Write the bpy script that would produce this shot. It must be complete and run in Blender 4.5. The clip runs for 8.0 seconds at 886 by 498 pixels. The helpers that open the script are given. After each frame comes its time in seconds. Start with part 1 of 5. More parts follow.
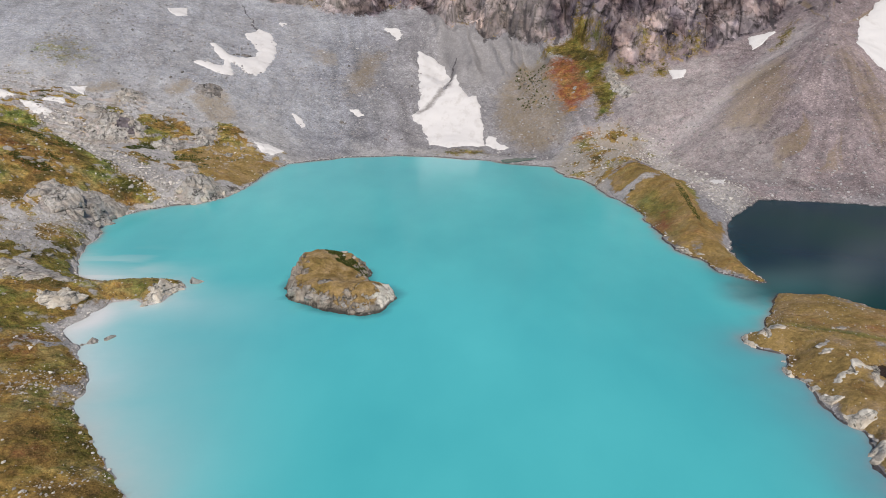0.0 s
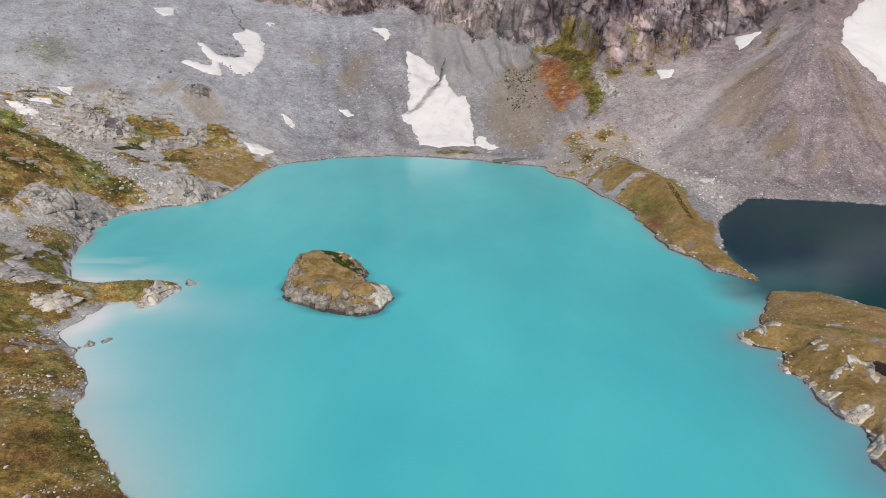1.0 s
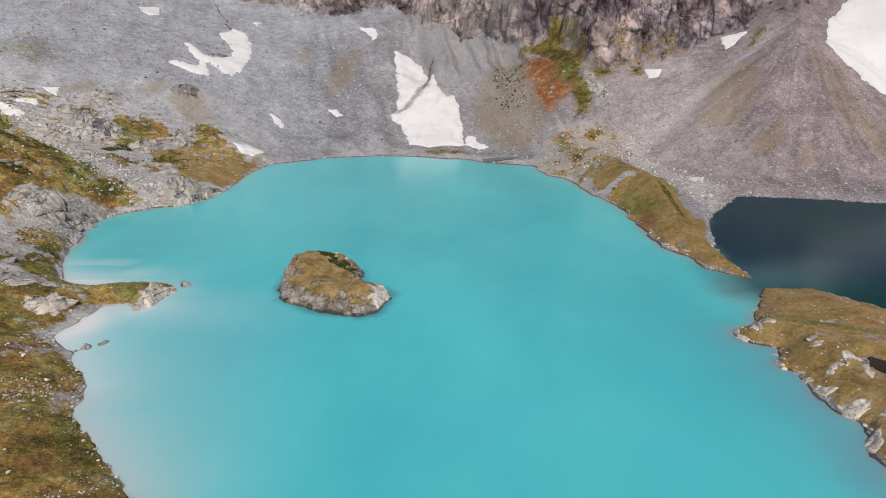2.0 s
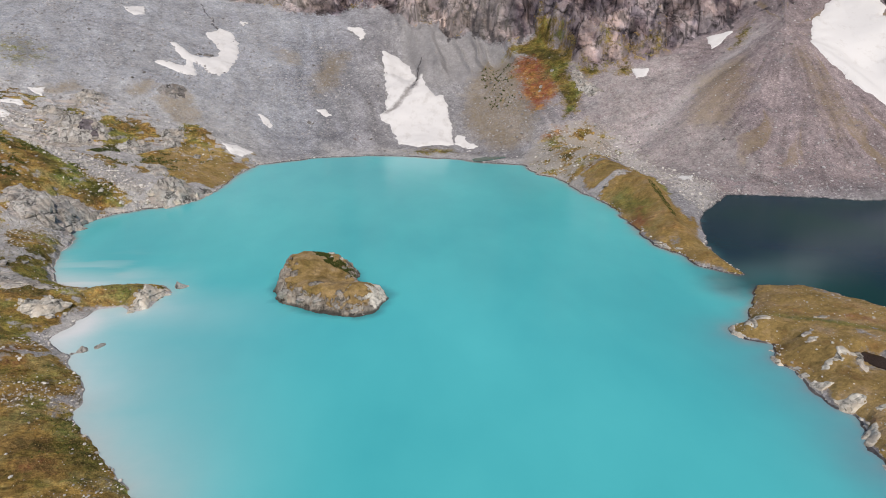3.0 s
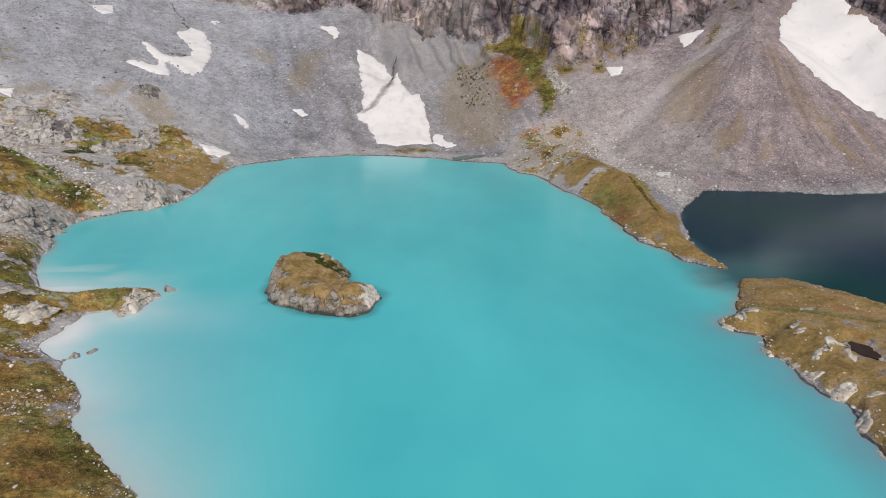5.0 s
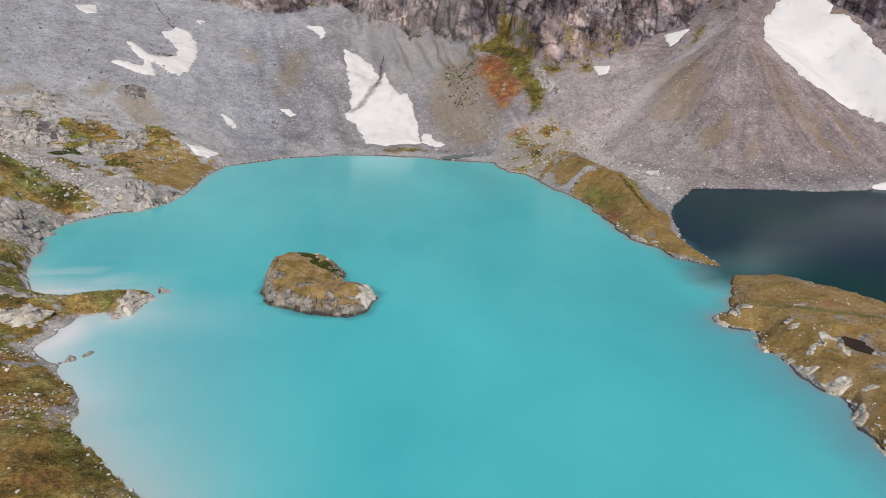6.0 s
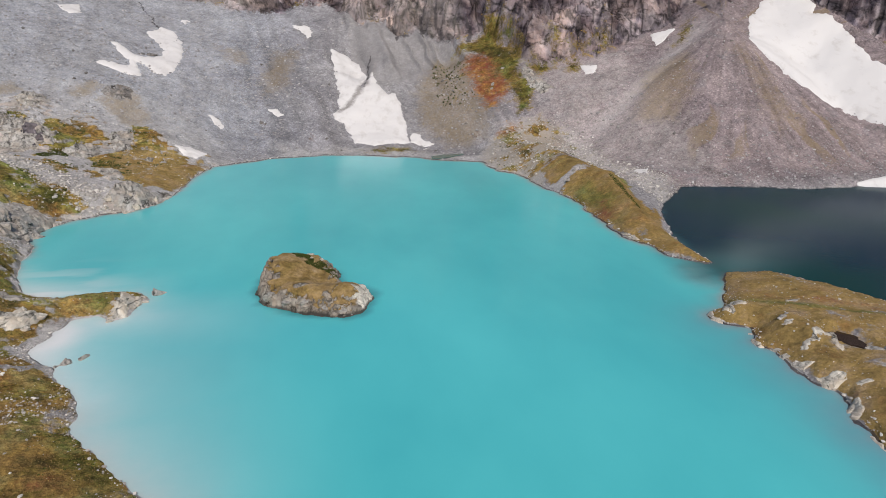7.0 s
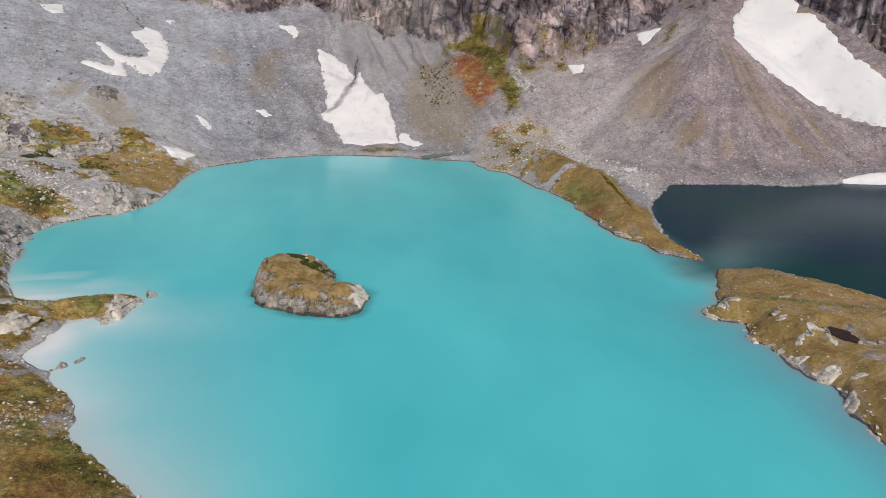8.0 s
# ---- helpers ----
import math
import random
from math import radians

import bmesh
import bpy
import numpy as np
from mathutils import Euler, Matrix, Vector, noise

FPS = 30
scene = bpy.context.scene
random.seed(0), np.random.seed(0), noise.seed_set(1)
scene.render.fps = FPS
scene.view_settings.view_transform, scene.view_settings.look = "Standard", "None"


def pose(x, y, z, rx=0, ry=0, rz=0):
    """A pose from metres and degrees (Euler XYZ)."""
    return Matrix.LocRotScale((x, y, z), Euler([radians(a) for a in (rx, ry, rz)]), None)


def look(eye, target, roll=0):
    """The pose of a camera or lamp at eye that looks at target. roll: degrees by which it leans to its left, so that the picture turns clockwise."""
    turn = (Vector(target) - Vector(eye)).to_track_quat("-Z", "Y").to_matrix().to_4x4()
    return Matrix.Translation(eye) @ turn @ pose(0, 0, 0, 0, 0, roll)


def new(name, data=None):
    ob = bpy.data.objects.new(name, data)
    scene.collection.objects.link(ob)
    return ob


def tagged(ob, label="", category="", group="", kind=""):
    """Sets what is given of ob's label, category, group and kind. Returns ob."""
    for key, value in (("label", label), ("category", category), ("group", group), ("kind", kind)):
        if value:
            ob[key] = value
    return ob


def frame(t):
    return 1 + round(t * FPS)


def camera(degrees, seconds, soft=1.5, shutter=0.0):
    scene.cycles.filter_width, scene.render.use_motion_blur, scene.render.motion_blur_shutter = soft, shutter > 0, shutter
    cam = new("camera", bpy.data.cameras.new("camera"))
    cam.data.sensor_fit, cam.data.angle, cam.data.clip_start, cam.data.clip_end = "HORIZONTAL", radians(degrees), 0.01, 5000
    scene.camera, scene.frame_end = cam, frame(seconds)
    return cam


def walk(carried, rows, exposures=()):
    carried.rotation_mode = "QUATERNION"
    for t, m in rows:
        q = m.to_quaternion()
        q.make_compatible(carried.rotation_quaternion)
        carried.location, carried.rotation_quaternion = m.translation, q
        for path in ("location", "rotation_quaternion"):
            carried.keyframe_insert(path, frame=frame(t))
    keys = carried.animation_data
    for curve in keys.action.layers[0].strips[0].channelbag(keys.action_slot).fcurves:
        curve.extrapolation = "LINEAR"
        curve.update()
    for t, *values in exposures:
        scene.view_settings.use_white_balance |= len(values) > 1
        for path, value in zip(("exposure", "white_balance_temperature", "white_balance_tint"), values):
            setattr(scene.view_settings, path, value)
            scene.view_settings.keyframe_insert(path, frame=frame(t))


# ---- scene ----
cam = camera(63.0, 8.0, soft=0.6)
# seconds, place in metres, then degrees: turn, tilt, lean
ROWS = [
    (0.0, 0.00, 0.00, 100.00, 0.000, -18.734, -0.253),
    (0.5, -2.24, -0.19, 100.13, -0.636, -18.743, -0.290),
    (1.0, -4.49, -0.35, 100.25, -1.281, -18.755, -0.323),
    (1.5, -6.74, -0.50, 100.35, -1.935, -18.769, -0.353),
    (2.2, -9.91, -0.65, 100.48, -2.861, -18.792, -0.389),
    (3.0, -13.53, -0.76, 100.60, -3.934, -18.821, -0.423),
    (3.5, -15.79, -0.80, 100.66, -4.611, -18.840, -0.440),
    (4.0, -18.04, -0.81, 100.71, -5.291, -18.859, -0.454),
    (4.5, -20.28, -0.80, 100.75, -5.973, -18.877, -0.465),
    (5.2, -23.41, -0.73, 100.78, -6.930, -18.900, -0.475),
    (6.0, -26.94, -0.58, 100.78, -8.024, -18.921, -0.481),
    (6.5, -29.13, -0.45, 100.76, -8.706, -18.930, -0.481),
    (7.0, -31.30, -0.29, 100.73, -9.386, -18.936, -0.479),
    (7.5, -33.44, -0.10, 100.68, -10.062, -18.937, -0.474),
    (8.0, -35.56, 0.11, 100.62, -10.734, -18.934, -0.467),
]
walk(cam, [(t, pose(x, y, z, 90 + tilt, 0, turn) @ pose(0, 0, 0, 0, 0, -lean)) for t, x, y, z, turn, tilt, lean in ROWS],
     exposures=[(0.0, 0.68, 6900, 11), (8.0, 0.64, 6900, 11)])

# ---- world, sun, exposure ----
SUN_HIGH, SUN_TURN = 42.0, 178.0          # degrees over the horizon; clockwise from the head of the valley
world = bpy.data.worlds.new("overcast_sky")
scene.world = world
world.use_nodes = True
_t = world.node_tree
_t.nodes.clear()
_sky = _t.nodes.new("ShaderNodeTexSky")
_sky.sky_type, _sky.sun_disc = "NISHITA", False
_sky.sun_elevation, _sky.sun_rotation = radians(SUN_HIGH), radians(SUN_TURN)
_sky.altitude, _sky.air_density, _sky.dust_density, _sky.ozone_density = 2500, 1.0, 6.0, 1.0
_bg = _t.nodes.new("ShaderNodeBackground")
_bg.inputs["Strength"].default_value = 0.08
_wo = _t.nodes.new("ShaderNodeOutputWorld")
_t.links.new(_sky.outputs[0], _bg.inputs["Color"])
_t.links.new(_bg.outputs[0], _wo.inputs["Surface"])
_sun = bpy.data.lights.new("sun", "SUN")
_sun.energy, _sun.angle, _sun.color = 2.7, radians(2.5), (1.0, 0.95, 0.89)
sun = new("sun", _sun)
_e, _a = radians(SUN_HIGH), radians(SUN_TURN)
sun.matrix_world = look((math.sin(_a) * math.cos(_e) * 500, math.cos(_a) * math.cos(_e) * 500, math.sin(_e) * 500), (0, 0, 0))

# ---- materials ----


class Nodes:
    """A node material, put together by short calls."""

    def __init__(self, name, rough=0.9, specular=0.3):
        self.m = bpy.data.materials.new(name)
        self.m.use_nodes = True
        self.t = self.m.node_tree
        self.b = self.t.nodes["Principled BSDF"]
        self.b.inputs["Roughness"].default_value = rough
        self.b.inputs["Specular IOR Level"].default_value = specular
        self.co = self.t.nodes.new("ShaderNodeTexCoord").outputs["Object"]

    def link(self, a, b):
        self.t.links.new(a, b)

    def noise(self, size, detail=4.0, rough=0.6, stretch=None, twist=0.0):
        n = self.t.nodes.new("ShaderNodeTexNoise")
        n.inputs["Scale"].default_value = 1.0 / size
        n.inputs["Detail"].default_value = detail
        n.inputs["Roughness"].default_value = rough
        n.inputs["Distortion"].default_value = twist
        self.link(self.mapped(stretch), n.inputs["Vector"])
        return n.outputs["Fac"]

    def mapped(self, stretch):
        if not stretch:
            return self.co
        p = self.t.nodes.new("ShaderNodeMapping")
        p.inputs["Scale"].default_value = stretch[:3]
        if len(stretch) > 3:
            p.inputs["Rotation"].default_value = [radians(a) for a in stretch[3:]]
        self.link(self.co, p.inputs["Vector"])
        return p.outputs[0]

    def cells(self, size, feature="F1", out="Distance", stretch=None, at=None):
        n = self.t.nodes.new("ShaderNodeTexVoronoi")
        n.feature = feature
        n.inputs["Scale"].default_value = 1.0 / size
        self.link(at if at else self.mapped(stretch), n.inputs["Vector"])
        return n.outputs[out]

    def bent(self, size, metres, stretch=None):
        """The place, pushed about by noise, so that joints run unevenly."""
        n = self.t.nodes.new("ShaderNodeTexNoise")
        n.inputs["Scale"].default_value, n.inputs["Detail"].default_value = 1.0 / size, 5.0
        self.link(self.co, n.inputs["Vector"])
        push = self.t.nodes.new("ShaderNodeVectorMath")
        push.operation = "MULTIPLY_ADD"
        self.link(n.outputs["Color"], push.inputs[0])
        push.inputs[1].default_value = (metres, metres, metres)
        self.link(self.mapped(stretch), push.inputs[2])
        return push.outputs[0]

    def grey(self, colour):
        n = self.t.nodes.new("ShaderNodeRGBToBW")
        self.link(colour, n.inputs[0])
        return n.outputs[0]

    def times(self, *values):
        out = values[0]
        for v in values[1:]:
            out = self.mix(1.0, out, v, "MULTIPLY")
        return out

    def attribute(self, name):
        n = self.t.nodes.new("ShaderNodeAttribute")
        n.attribute_name = name
        return n.outputs["Fac"]

    def ramp(self, v, *stops):
        n = self.t.nodes.new("ShaderNodeValToRGB")
        el = n.color_ramp.elements
        while len(el) < len(stops):
            el.new(0.5)
        for e, (p, c) in zip(el, stops):
            e.position, e.color = p, (*c, 1) if not isinstance(c, (int, float)) else (c, c, c, 1)
        self.link(v, n.inputs["Fac"])
        return n.outputs["Color"]

    def mix(self, f, a, b, how="MIX"):
        n = self.t.nodes.new("ShaderNodeMix")
        n.data_type, n.blend_type = "RGBA", how
        for v, s in ((f, n.inputs[0]), (a, n.inputs[6]), (b, n.inputs[7])):
            if isinstance(v, (int, float)):
                s.default_value = v
            elif isinstance(v, tuple):
                s.default_value = (*v, 1)
            else:
                self.link(v, s)
        return n.outputs[2]

    def math(self, how, a, b=0.5):
        n = self.t.nodes.new("ShaderNodeMath")
        n.operation = how
        for v, s in ((a, n.inputs[0]), (b, n.inputs[1])):
            if isinstance(v, (int, float)):
                s.default_value = v
            else:
                self.link(v, s)
        return n.outputs[0]

    def colour(self, c):
        if isinstance(c, tuple):
            self.b.inputs["Base Color"].default_value = (*c, 1)
        else:
            self.link(c, self.b.inputs["Base Color"])

    def relief(self, *pairs):
        """Bumps of (height, metres)."""
        last = None
        for v, metres in pairs:
            n = self.t.nodes.new("ShaderNodeBump")
            n.inputs["Distance"].default_value = metres
            self.link(v, n.inputs["Height"])
            if last:
                self.link(last, n.inputs["Normal"])
            last = n.outputs["Normal"]
        self.link(last, self.b.inputs["Normal"])


def scree_colour(n):
    """Grey broken stone, in drifts down the slope."""
    tone = n.grey(n.cells(0.85, "F1", "Color"))
    stones = n.ramp(tone, (0.12, (0.165, 0.162, 0.172)), (0.38, (0.220, 0.217, 0.228)), (0.72, (0.248, 0.244, 0.256)), (0.93, (0.36, 0.354, 0.362)))
    drift = n.ramp(n.noise(36, 6, 0.6), (0.34, (0.77, 0.76, 0.78)), (0.5, (0.97, 0.965, 0.97)), (0.64, (1.17, 1.165, 1.155)))
    grit = n.ramp(n.noise(4.5, 8, 0.8), (0.32, 0.74), (0.66, 1.2))
    blocks = n.mix(1.0, n.ramp(n.cells(2.1, "DISTANCE_TO_EDGE"), (0.0, 0.55), (0.16, 1.0)), n.ramp(n.noise(13, 5, 0.65), (0.38, 0.35), (0.58, 1.0)), "SCREEN")
    run = n.ramp(n.attribute("streak"), (0.08, (0.74, 0.73, 0.725)), (0.5, (1.0, 1.0, 1.0)), (0.92, (1.2, 1.2, 1.22)))
    return n.times(stones, drift, grit, blocks, run), tone


def rock_colour(n, pale=0.0, size=5.0, stretch=None, far=False):
    """Fractured rock: planes of differing grey, parted by dark joints."""
    at = n.bent(size * 1.1, size * 0.75, stretch)
    fine_at = n.bent(size * 0.5, size * 0.3, stretch)
    low, mid, high = ((0.092, 0.083, 0.098), (0.192, 0.174, 0.184), (0.41, 0.38, 0.382)) if far else ((0.115, 0.110, 0.112), (0.19, 0.182, 0.18), (0.29, 0.28, 0.27))
    if pale:
        bright = ((0.20, 0.193, 0.183), (0.32, 0.31, 0.295), (0.44, 0.43, 0.41)) if pale < 1 else ((0.31, 0.295, 0.262), (0.45, 0.43, 0.385), (0.59, 0.565, 0.515))
        low, mid, high = (tuple(p + (q - p) * min(1.0, pale + 0.15) for p, q in zip(a, b)) for a, b in zip((low, mid, high), bright))
    if not far:
        low, high = tuple(0.55 * p + 0.45 * q for p, q in zip(low, mid)), tuple(0.5 * p + 0.5 * q for p, q in zip(high, mid))
    a = n.noise(size * 2.2, 9 if far else 7, 0.62 if far else 0.58, stretch, 0.4)
    body = n.ramp(a, (0.3, low), (0.48, mid), (0.7, high))
    planes = n.grey(n.cells(size, "F1", "Color", at=at))
    chips = n.grey(n.cells(size * 0.33, "F1", "Color", at=fine_at))

    def seam(across, thin, dark, ways):
        v = n.math("ABSOLUTE", n.math("SUBTRACT", n.noise(across, 5 if far else 4, 0.58, ways, 0.25), 0.5))
        return n.ramp(v, (0.0, dark), (thin * 0.45, 0.5 + dark / 2), (thin, 1.0))

    here = n.ramp(n.noise(size * 1.6, 4, 0.6), (0.42, 0.0), (0.58, 0.9))
    joints = n.mix(here, seam(size * 3.0, 0.05 if far else 0.028, 0.1, (1, 0.35, 1, 10, 50, 25)), (1.0, 1.0, 1.0))
    there = n.ramp(n.noise(size * 0.9, 4, 0.6), (0.42, 0.1), (0.58, 1.0))
    cracks = n.mix(there, seam(size * 1.1, 0.05, 0.35, (0.35, 1, 1, -20, -35, 40)), (1.0, 1.0, 1.0))
    pits = n.ramp(n.noise(size * 0.28, 7, 0.75), (0.33, 0.42), (0.43 if far else 0.38, 1.0))
    clefts = n.times(joints, cracks, pits)
    body = n.times(body, n.ramp(planes, (0.1, 0.62 if far else 0.76), (0.5, 1.0), (0.9, 1.3 if far else 1.18)), n.ramp(chips, (0.1, 0.82), (0.9, 1.15)), clefts)
    warm = n.ramp(n.noise(size * 1.9, 5, 0.65), (0.44, 0.0), (0.62, 0.6))
    return n.mix(warm, body, n.mix(1.0, body, (1.05, 0.82, 0.68) if far else (1.0, 0.86, 0.74), "MULTIPLY")), a, clefts


def turf_colour(n):
    """Autumn grass: ochre, brown, straw and olive."""
    big = n.ramp(n.noise(17, 5, 0.6), (0.34, (0.105, 0.082, 0.028)), (0.43, (0.195, 0.122, 0.042)), (0.51, (0.285, 0.185, 0.055)), (0.58, (0.285, 0.22, 0.085)), (0.66, (0.16, 0.158, 0.05)))
    mat = n.ramp(n.noise(8.5, 5, 0.65, (0.8, 1.2, 1)), (0.52, (1.0, 1.0, 1.0)), (0.6, (0.60, 0.70, 0.56)))
    tuft = n.ramp(n.noise(1.1, 6, 0.82), (0.32, 0.36), (0.68, 1.6))
    patch = n.ramp(n.noise(4.6, 7, 0.78), (0.34, 0.34), (0.5, 0.92), (0.64, 1.4))
    return n.times(big, mat, tuft, patch)


def ground_material():
    n = Nodes("ground_cover", 0.95, 0.15)
    scree, tone = scree_colour(n)
    rock, grain_a, cracks = rock_colour(n, 0.0, 11.0, (1.0, 0.7, 0.62, 0, 32, 0), True)
    turf = turf_colour(n)
    edge = n.noise(1.9, 6, 0.75)
    edge2 = n.noise(6.5, 6, 0.7)

    def broken(name, low=0.3, high=0.66):
        s = n.math("ADD", n.attribute(name), n.math("MULTIPLY", n.math("SUBTRACT", edge, 0.5), 1.4))
        s = n.math("ADD", s, n.math("MULTIPLY", n.math("SUBTRACT", edge2, 0.5), 1.2))
        return n.ramp(s, (low, 0.0), (high, 1.0))

    warm = n.ramp(n.math("MULTIPLY", n.attribute("warm"), n.noise(9, 4, 0.6)), (0.05, 0.0), (0.45, 1.0))
    scree = n.mix(warm, scree, n.mix(1.0, scree, (0.95, 0.80, 0.785), "MULTIPLY"))
    scree = n.mix(n.attribute("cool"), scree, n.mix(1.0, scree, (0.96, 1.04, 1.13), "MULTIPLY"))
    # on the ground this is only the grey silt of the ribs
    scree = n.mix(n.attribute("silt_and_glare"), scree, n.mix(0.5, scree, (0.25, 0.24, 0.24)))
    scree = n.mix(broken("pale", 0.05, 1.05), scree, n.mix(0.6, scree, (0.54, 0.525, 0.505)))
    scree = n.mix(broken("wash", 0.2, 0.95), scree, n.mix(0.62, scree, n.mix(n.noise(5, 5, 0.7), (0.17, 0.125, 0.055), (0.23, 0.17, 0.10))))
    worn = n.times(n.ramp(n.noise(2.4, 7, 0.72), (0.32, (0.29, 0.268, 0.235)), (0.66, (0.54, 0.51, 0.46))), n.ramp(cracks, (0.2, 0.4), (0.9, 1.0)))
    body = n.noise(38, 5, 0.6, (1, 1, 0.7))
    # rifts are dark bluish bands in the colour, without depth
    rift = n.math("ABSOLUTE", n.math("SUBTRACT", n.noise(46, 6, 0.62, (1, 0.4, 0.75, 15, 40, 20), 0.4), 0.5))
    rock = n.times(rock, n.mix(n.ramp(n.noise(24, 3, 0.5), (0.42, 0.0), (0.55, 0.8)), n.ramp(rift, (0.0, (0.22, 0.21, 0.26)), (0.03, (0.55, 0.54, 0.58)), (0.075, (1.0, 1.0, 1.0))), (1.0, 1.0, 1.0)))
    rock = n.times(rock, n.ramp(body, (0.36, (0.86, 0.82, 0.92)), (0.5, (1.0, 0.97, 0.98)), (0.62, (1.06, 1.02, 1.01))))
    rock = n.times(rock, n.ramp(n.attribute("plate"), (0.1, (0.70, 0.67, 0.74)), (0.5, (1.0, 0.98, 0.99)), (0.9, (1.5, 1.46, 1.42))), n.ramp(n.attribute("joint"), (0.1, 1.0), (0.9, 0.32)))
    rock = n.mix(n.math("MULTIPLY", n.attribute("pale"), 0.85), rock, worn)
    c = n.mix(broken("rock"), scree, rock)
    dry = n.times(n.ramp(n.noise(1.1, 6, 0.8), (0.32, 0.62), (0.68, 1.3)), n.ramp(n.noise(9, 6, 0.68), (0.34, (0.175, 0.122, 0.046)), (0.48, (0.262, 0.18, 0.068)), (0.60, (0.30, 0.212, 0.11)), (0.7, (0.265, 0.198, 0.135))))
    turf = n.mix(n.attribute("dry"), turf, dry)
    turf = n.mix(n.ramp(n.noise(11, 6, 0.72, (0.8, 1, 1)), (0.54, 0.0), (0.66, 0.5)), turf, n.mix(1.0, turf, (0.84, 0.60, 0.60), "MULTIPLY"))
    turf = n.mix(n.attribute("sedge"), turf, n.mix(1.0, turf, (0.66, 0.66, 0.64), "MULTIPLY"))
    green = n.mix(broken("green", 0.25, 0.85), turf, n.mix(n.ramp(n.noise(10, 5, 0.65), (0.40, 0.0), (0.6, 1.0)), n.mix(1.0, turf, (0.50, 0.70, 0.55), "MULTIPLY"), n.mix(1.0, turf, (0.80, 1.02, 0.82), "MULTIPLY")))
    c = n.mix(broken("turf"), c, green)
    heather = n.mix(n.ramp(n.noise(9, 6, 0.74), (0.43, 0.0), (0.62, 1.0)), n.mix(1.0, turf, (1.0, 0.74, 0.8), "MULTIPLY"), n.times(n.ramp(n.noise(2.2, 6, 0.75), (0.34, 0.55), (0.66, 1.3)), (0.185, 0.058, 0.034)))
    c = n.mix(broken("rust", 0.28, 0.8), c, heather)
    # wet rock at the waterline and painted shade of cliff recesses, one dark colour
    c = n.mix(n.ramp(n.math("ADD", n.attribute("wet_and_shade"), n.math("MULTIPLY", n.math("SUBTRACT", edge, 0.5), 0.8)), (0.4, 0.0), (0.7, 0.8)), c, (0.042, 0.038, 0.042))
    n.colour(c)
    bare = n.math("SUBTRACT", 1.0, n.math("MULTIPLY", n.attribute("rock"), 0.8))
    n.relief((n.math("MULTIPLY", tone, bare), 0.13), (n.math("MULTIPLY", edge, bare), 0.9), (n.math("MULTIPLY", n.math("ADD", grain_a, n.math("MULTIPLY", cracks, 0.5)), n.attribute("rock")), 1.6))
    return n.m


def outcrop_material(name, pale, lichen=0.3, tint=(1.0, 1.0, 1.0)):
    n = Nodes(name, 0.88, 0.25)
    body, a, cracks = rock_colour(n, pale, 3.4, (1.0, 0.55, 0.8, 10, 15, 35))
    moss = n.ramp(n.noise(1.8, 6, 0.72), (0.54, 0.0), (0.68, lichen))
    n.colour(n.mix(1.0, n.mix(moss, body, (0.13, 0.105, 0.045)), tint, "MULTIPLY"))
    n.relief((n.noise(0.5, 6, 0.75), 0.15), (a, 0.8), (cracks, 0.35))
    return n.m


def island_material():
    n = Nodes("island_cover", 0.92, 0.2)
    rock, a, cracks = rock_colour(n, 0.25, 2.6, (1.0, 1.0, 0.6, 12, 8, 20))
    turf = n.times(n.ramp(n.noise(1.2, 7, 0.8), (0.32, 0.6), (0.68, 1.3)), n.ramp(n.noise(8, 6, 0.68), (0.34, (0.17, 0.125, 0.042)), (0.46, (0.24, 0.165, 0.062)), (0.56, (0.285, 0.20, 0.095)), (0.67, (0.30, 0.23, 0.14))))
    s = n.math("ADD", n.attribute("turf"), n.math("MULTIPLY", n.math("SUBTRACT", n.noise(2.6, 7, 0.78), 0.5), 1.5))
    worn = n.times(n.ramp(n.noise(2.0, 7, 0.7), (0.3, (0.40, 0.375, 0.33)), (0.62, (0.60, 0.575, 0.52))), n.ramp(cracks, (0.2, 0.45), (0.9, 1.0)))
    rock = n.mix(0.7, rock, n.mix(1.0, rock, (0.98, 0.90, 0.77), "MULTIPLY"))
    rock = n.mix(n.attribute("pale"), rock, worn)
    turf = n.times(turf, n.ramp(n.noise(4.5, 6, 0.72), (0.36, (0.62, 0.58, 0.52)), (0.52, (1.0, 1.0, 1.0)), (0.64, (1.12, 1.1, 1.15))))
    c = n.mix(n.ramp(s, (0.36, 0.0), (0.62, 1.0)), rock, turf)
    c = n.mix(n.attribute("wet_and_shade"), c, (0.035, 0.034, 0.032))
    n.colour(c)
    stony = n.math("SUBTRACT", 1.0, n.attribute("turf"))
    n.relief((n.noise(0.7, 6, 0.8), 0.3), (n.noise(2.2, 6, 0.7), 0.6), (n.math("MULTIPLY", n.math("ADD", a, n.math("MULTIPLY", cracks, 0.5)), stony), 0.8))
    return n.m


def stone_material(name, low, high):
    n = Nodes(name, 0.92, 0.2)
    r = n.t.nodes.new("ShaderNodeNewGeometry").outputs["Random Per Island"]
    body = n.ramp(r, (0.0, low), (0.75, tuple((p + q) / 2 for p, q in zip(low, high))), (1.0, high))
    body = n.mix(1.0, body, n.ramp(n.noise(0.4, 4, 0.7), (0.3, 0.7), (0.7, 1.2)), "MULTIPLY")
    n.colour(body)
    n.relief((n.noise(0.3, 4, 0.7), 0.08))
    return n.m


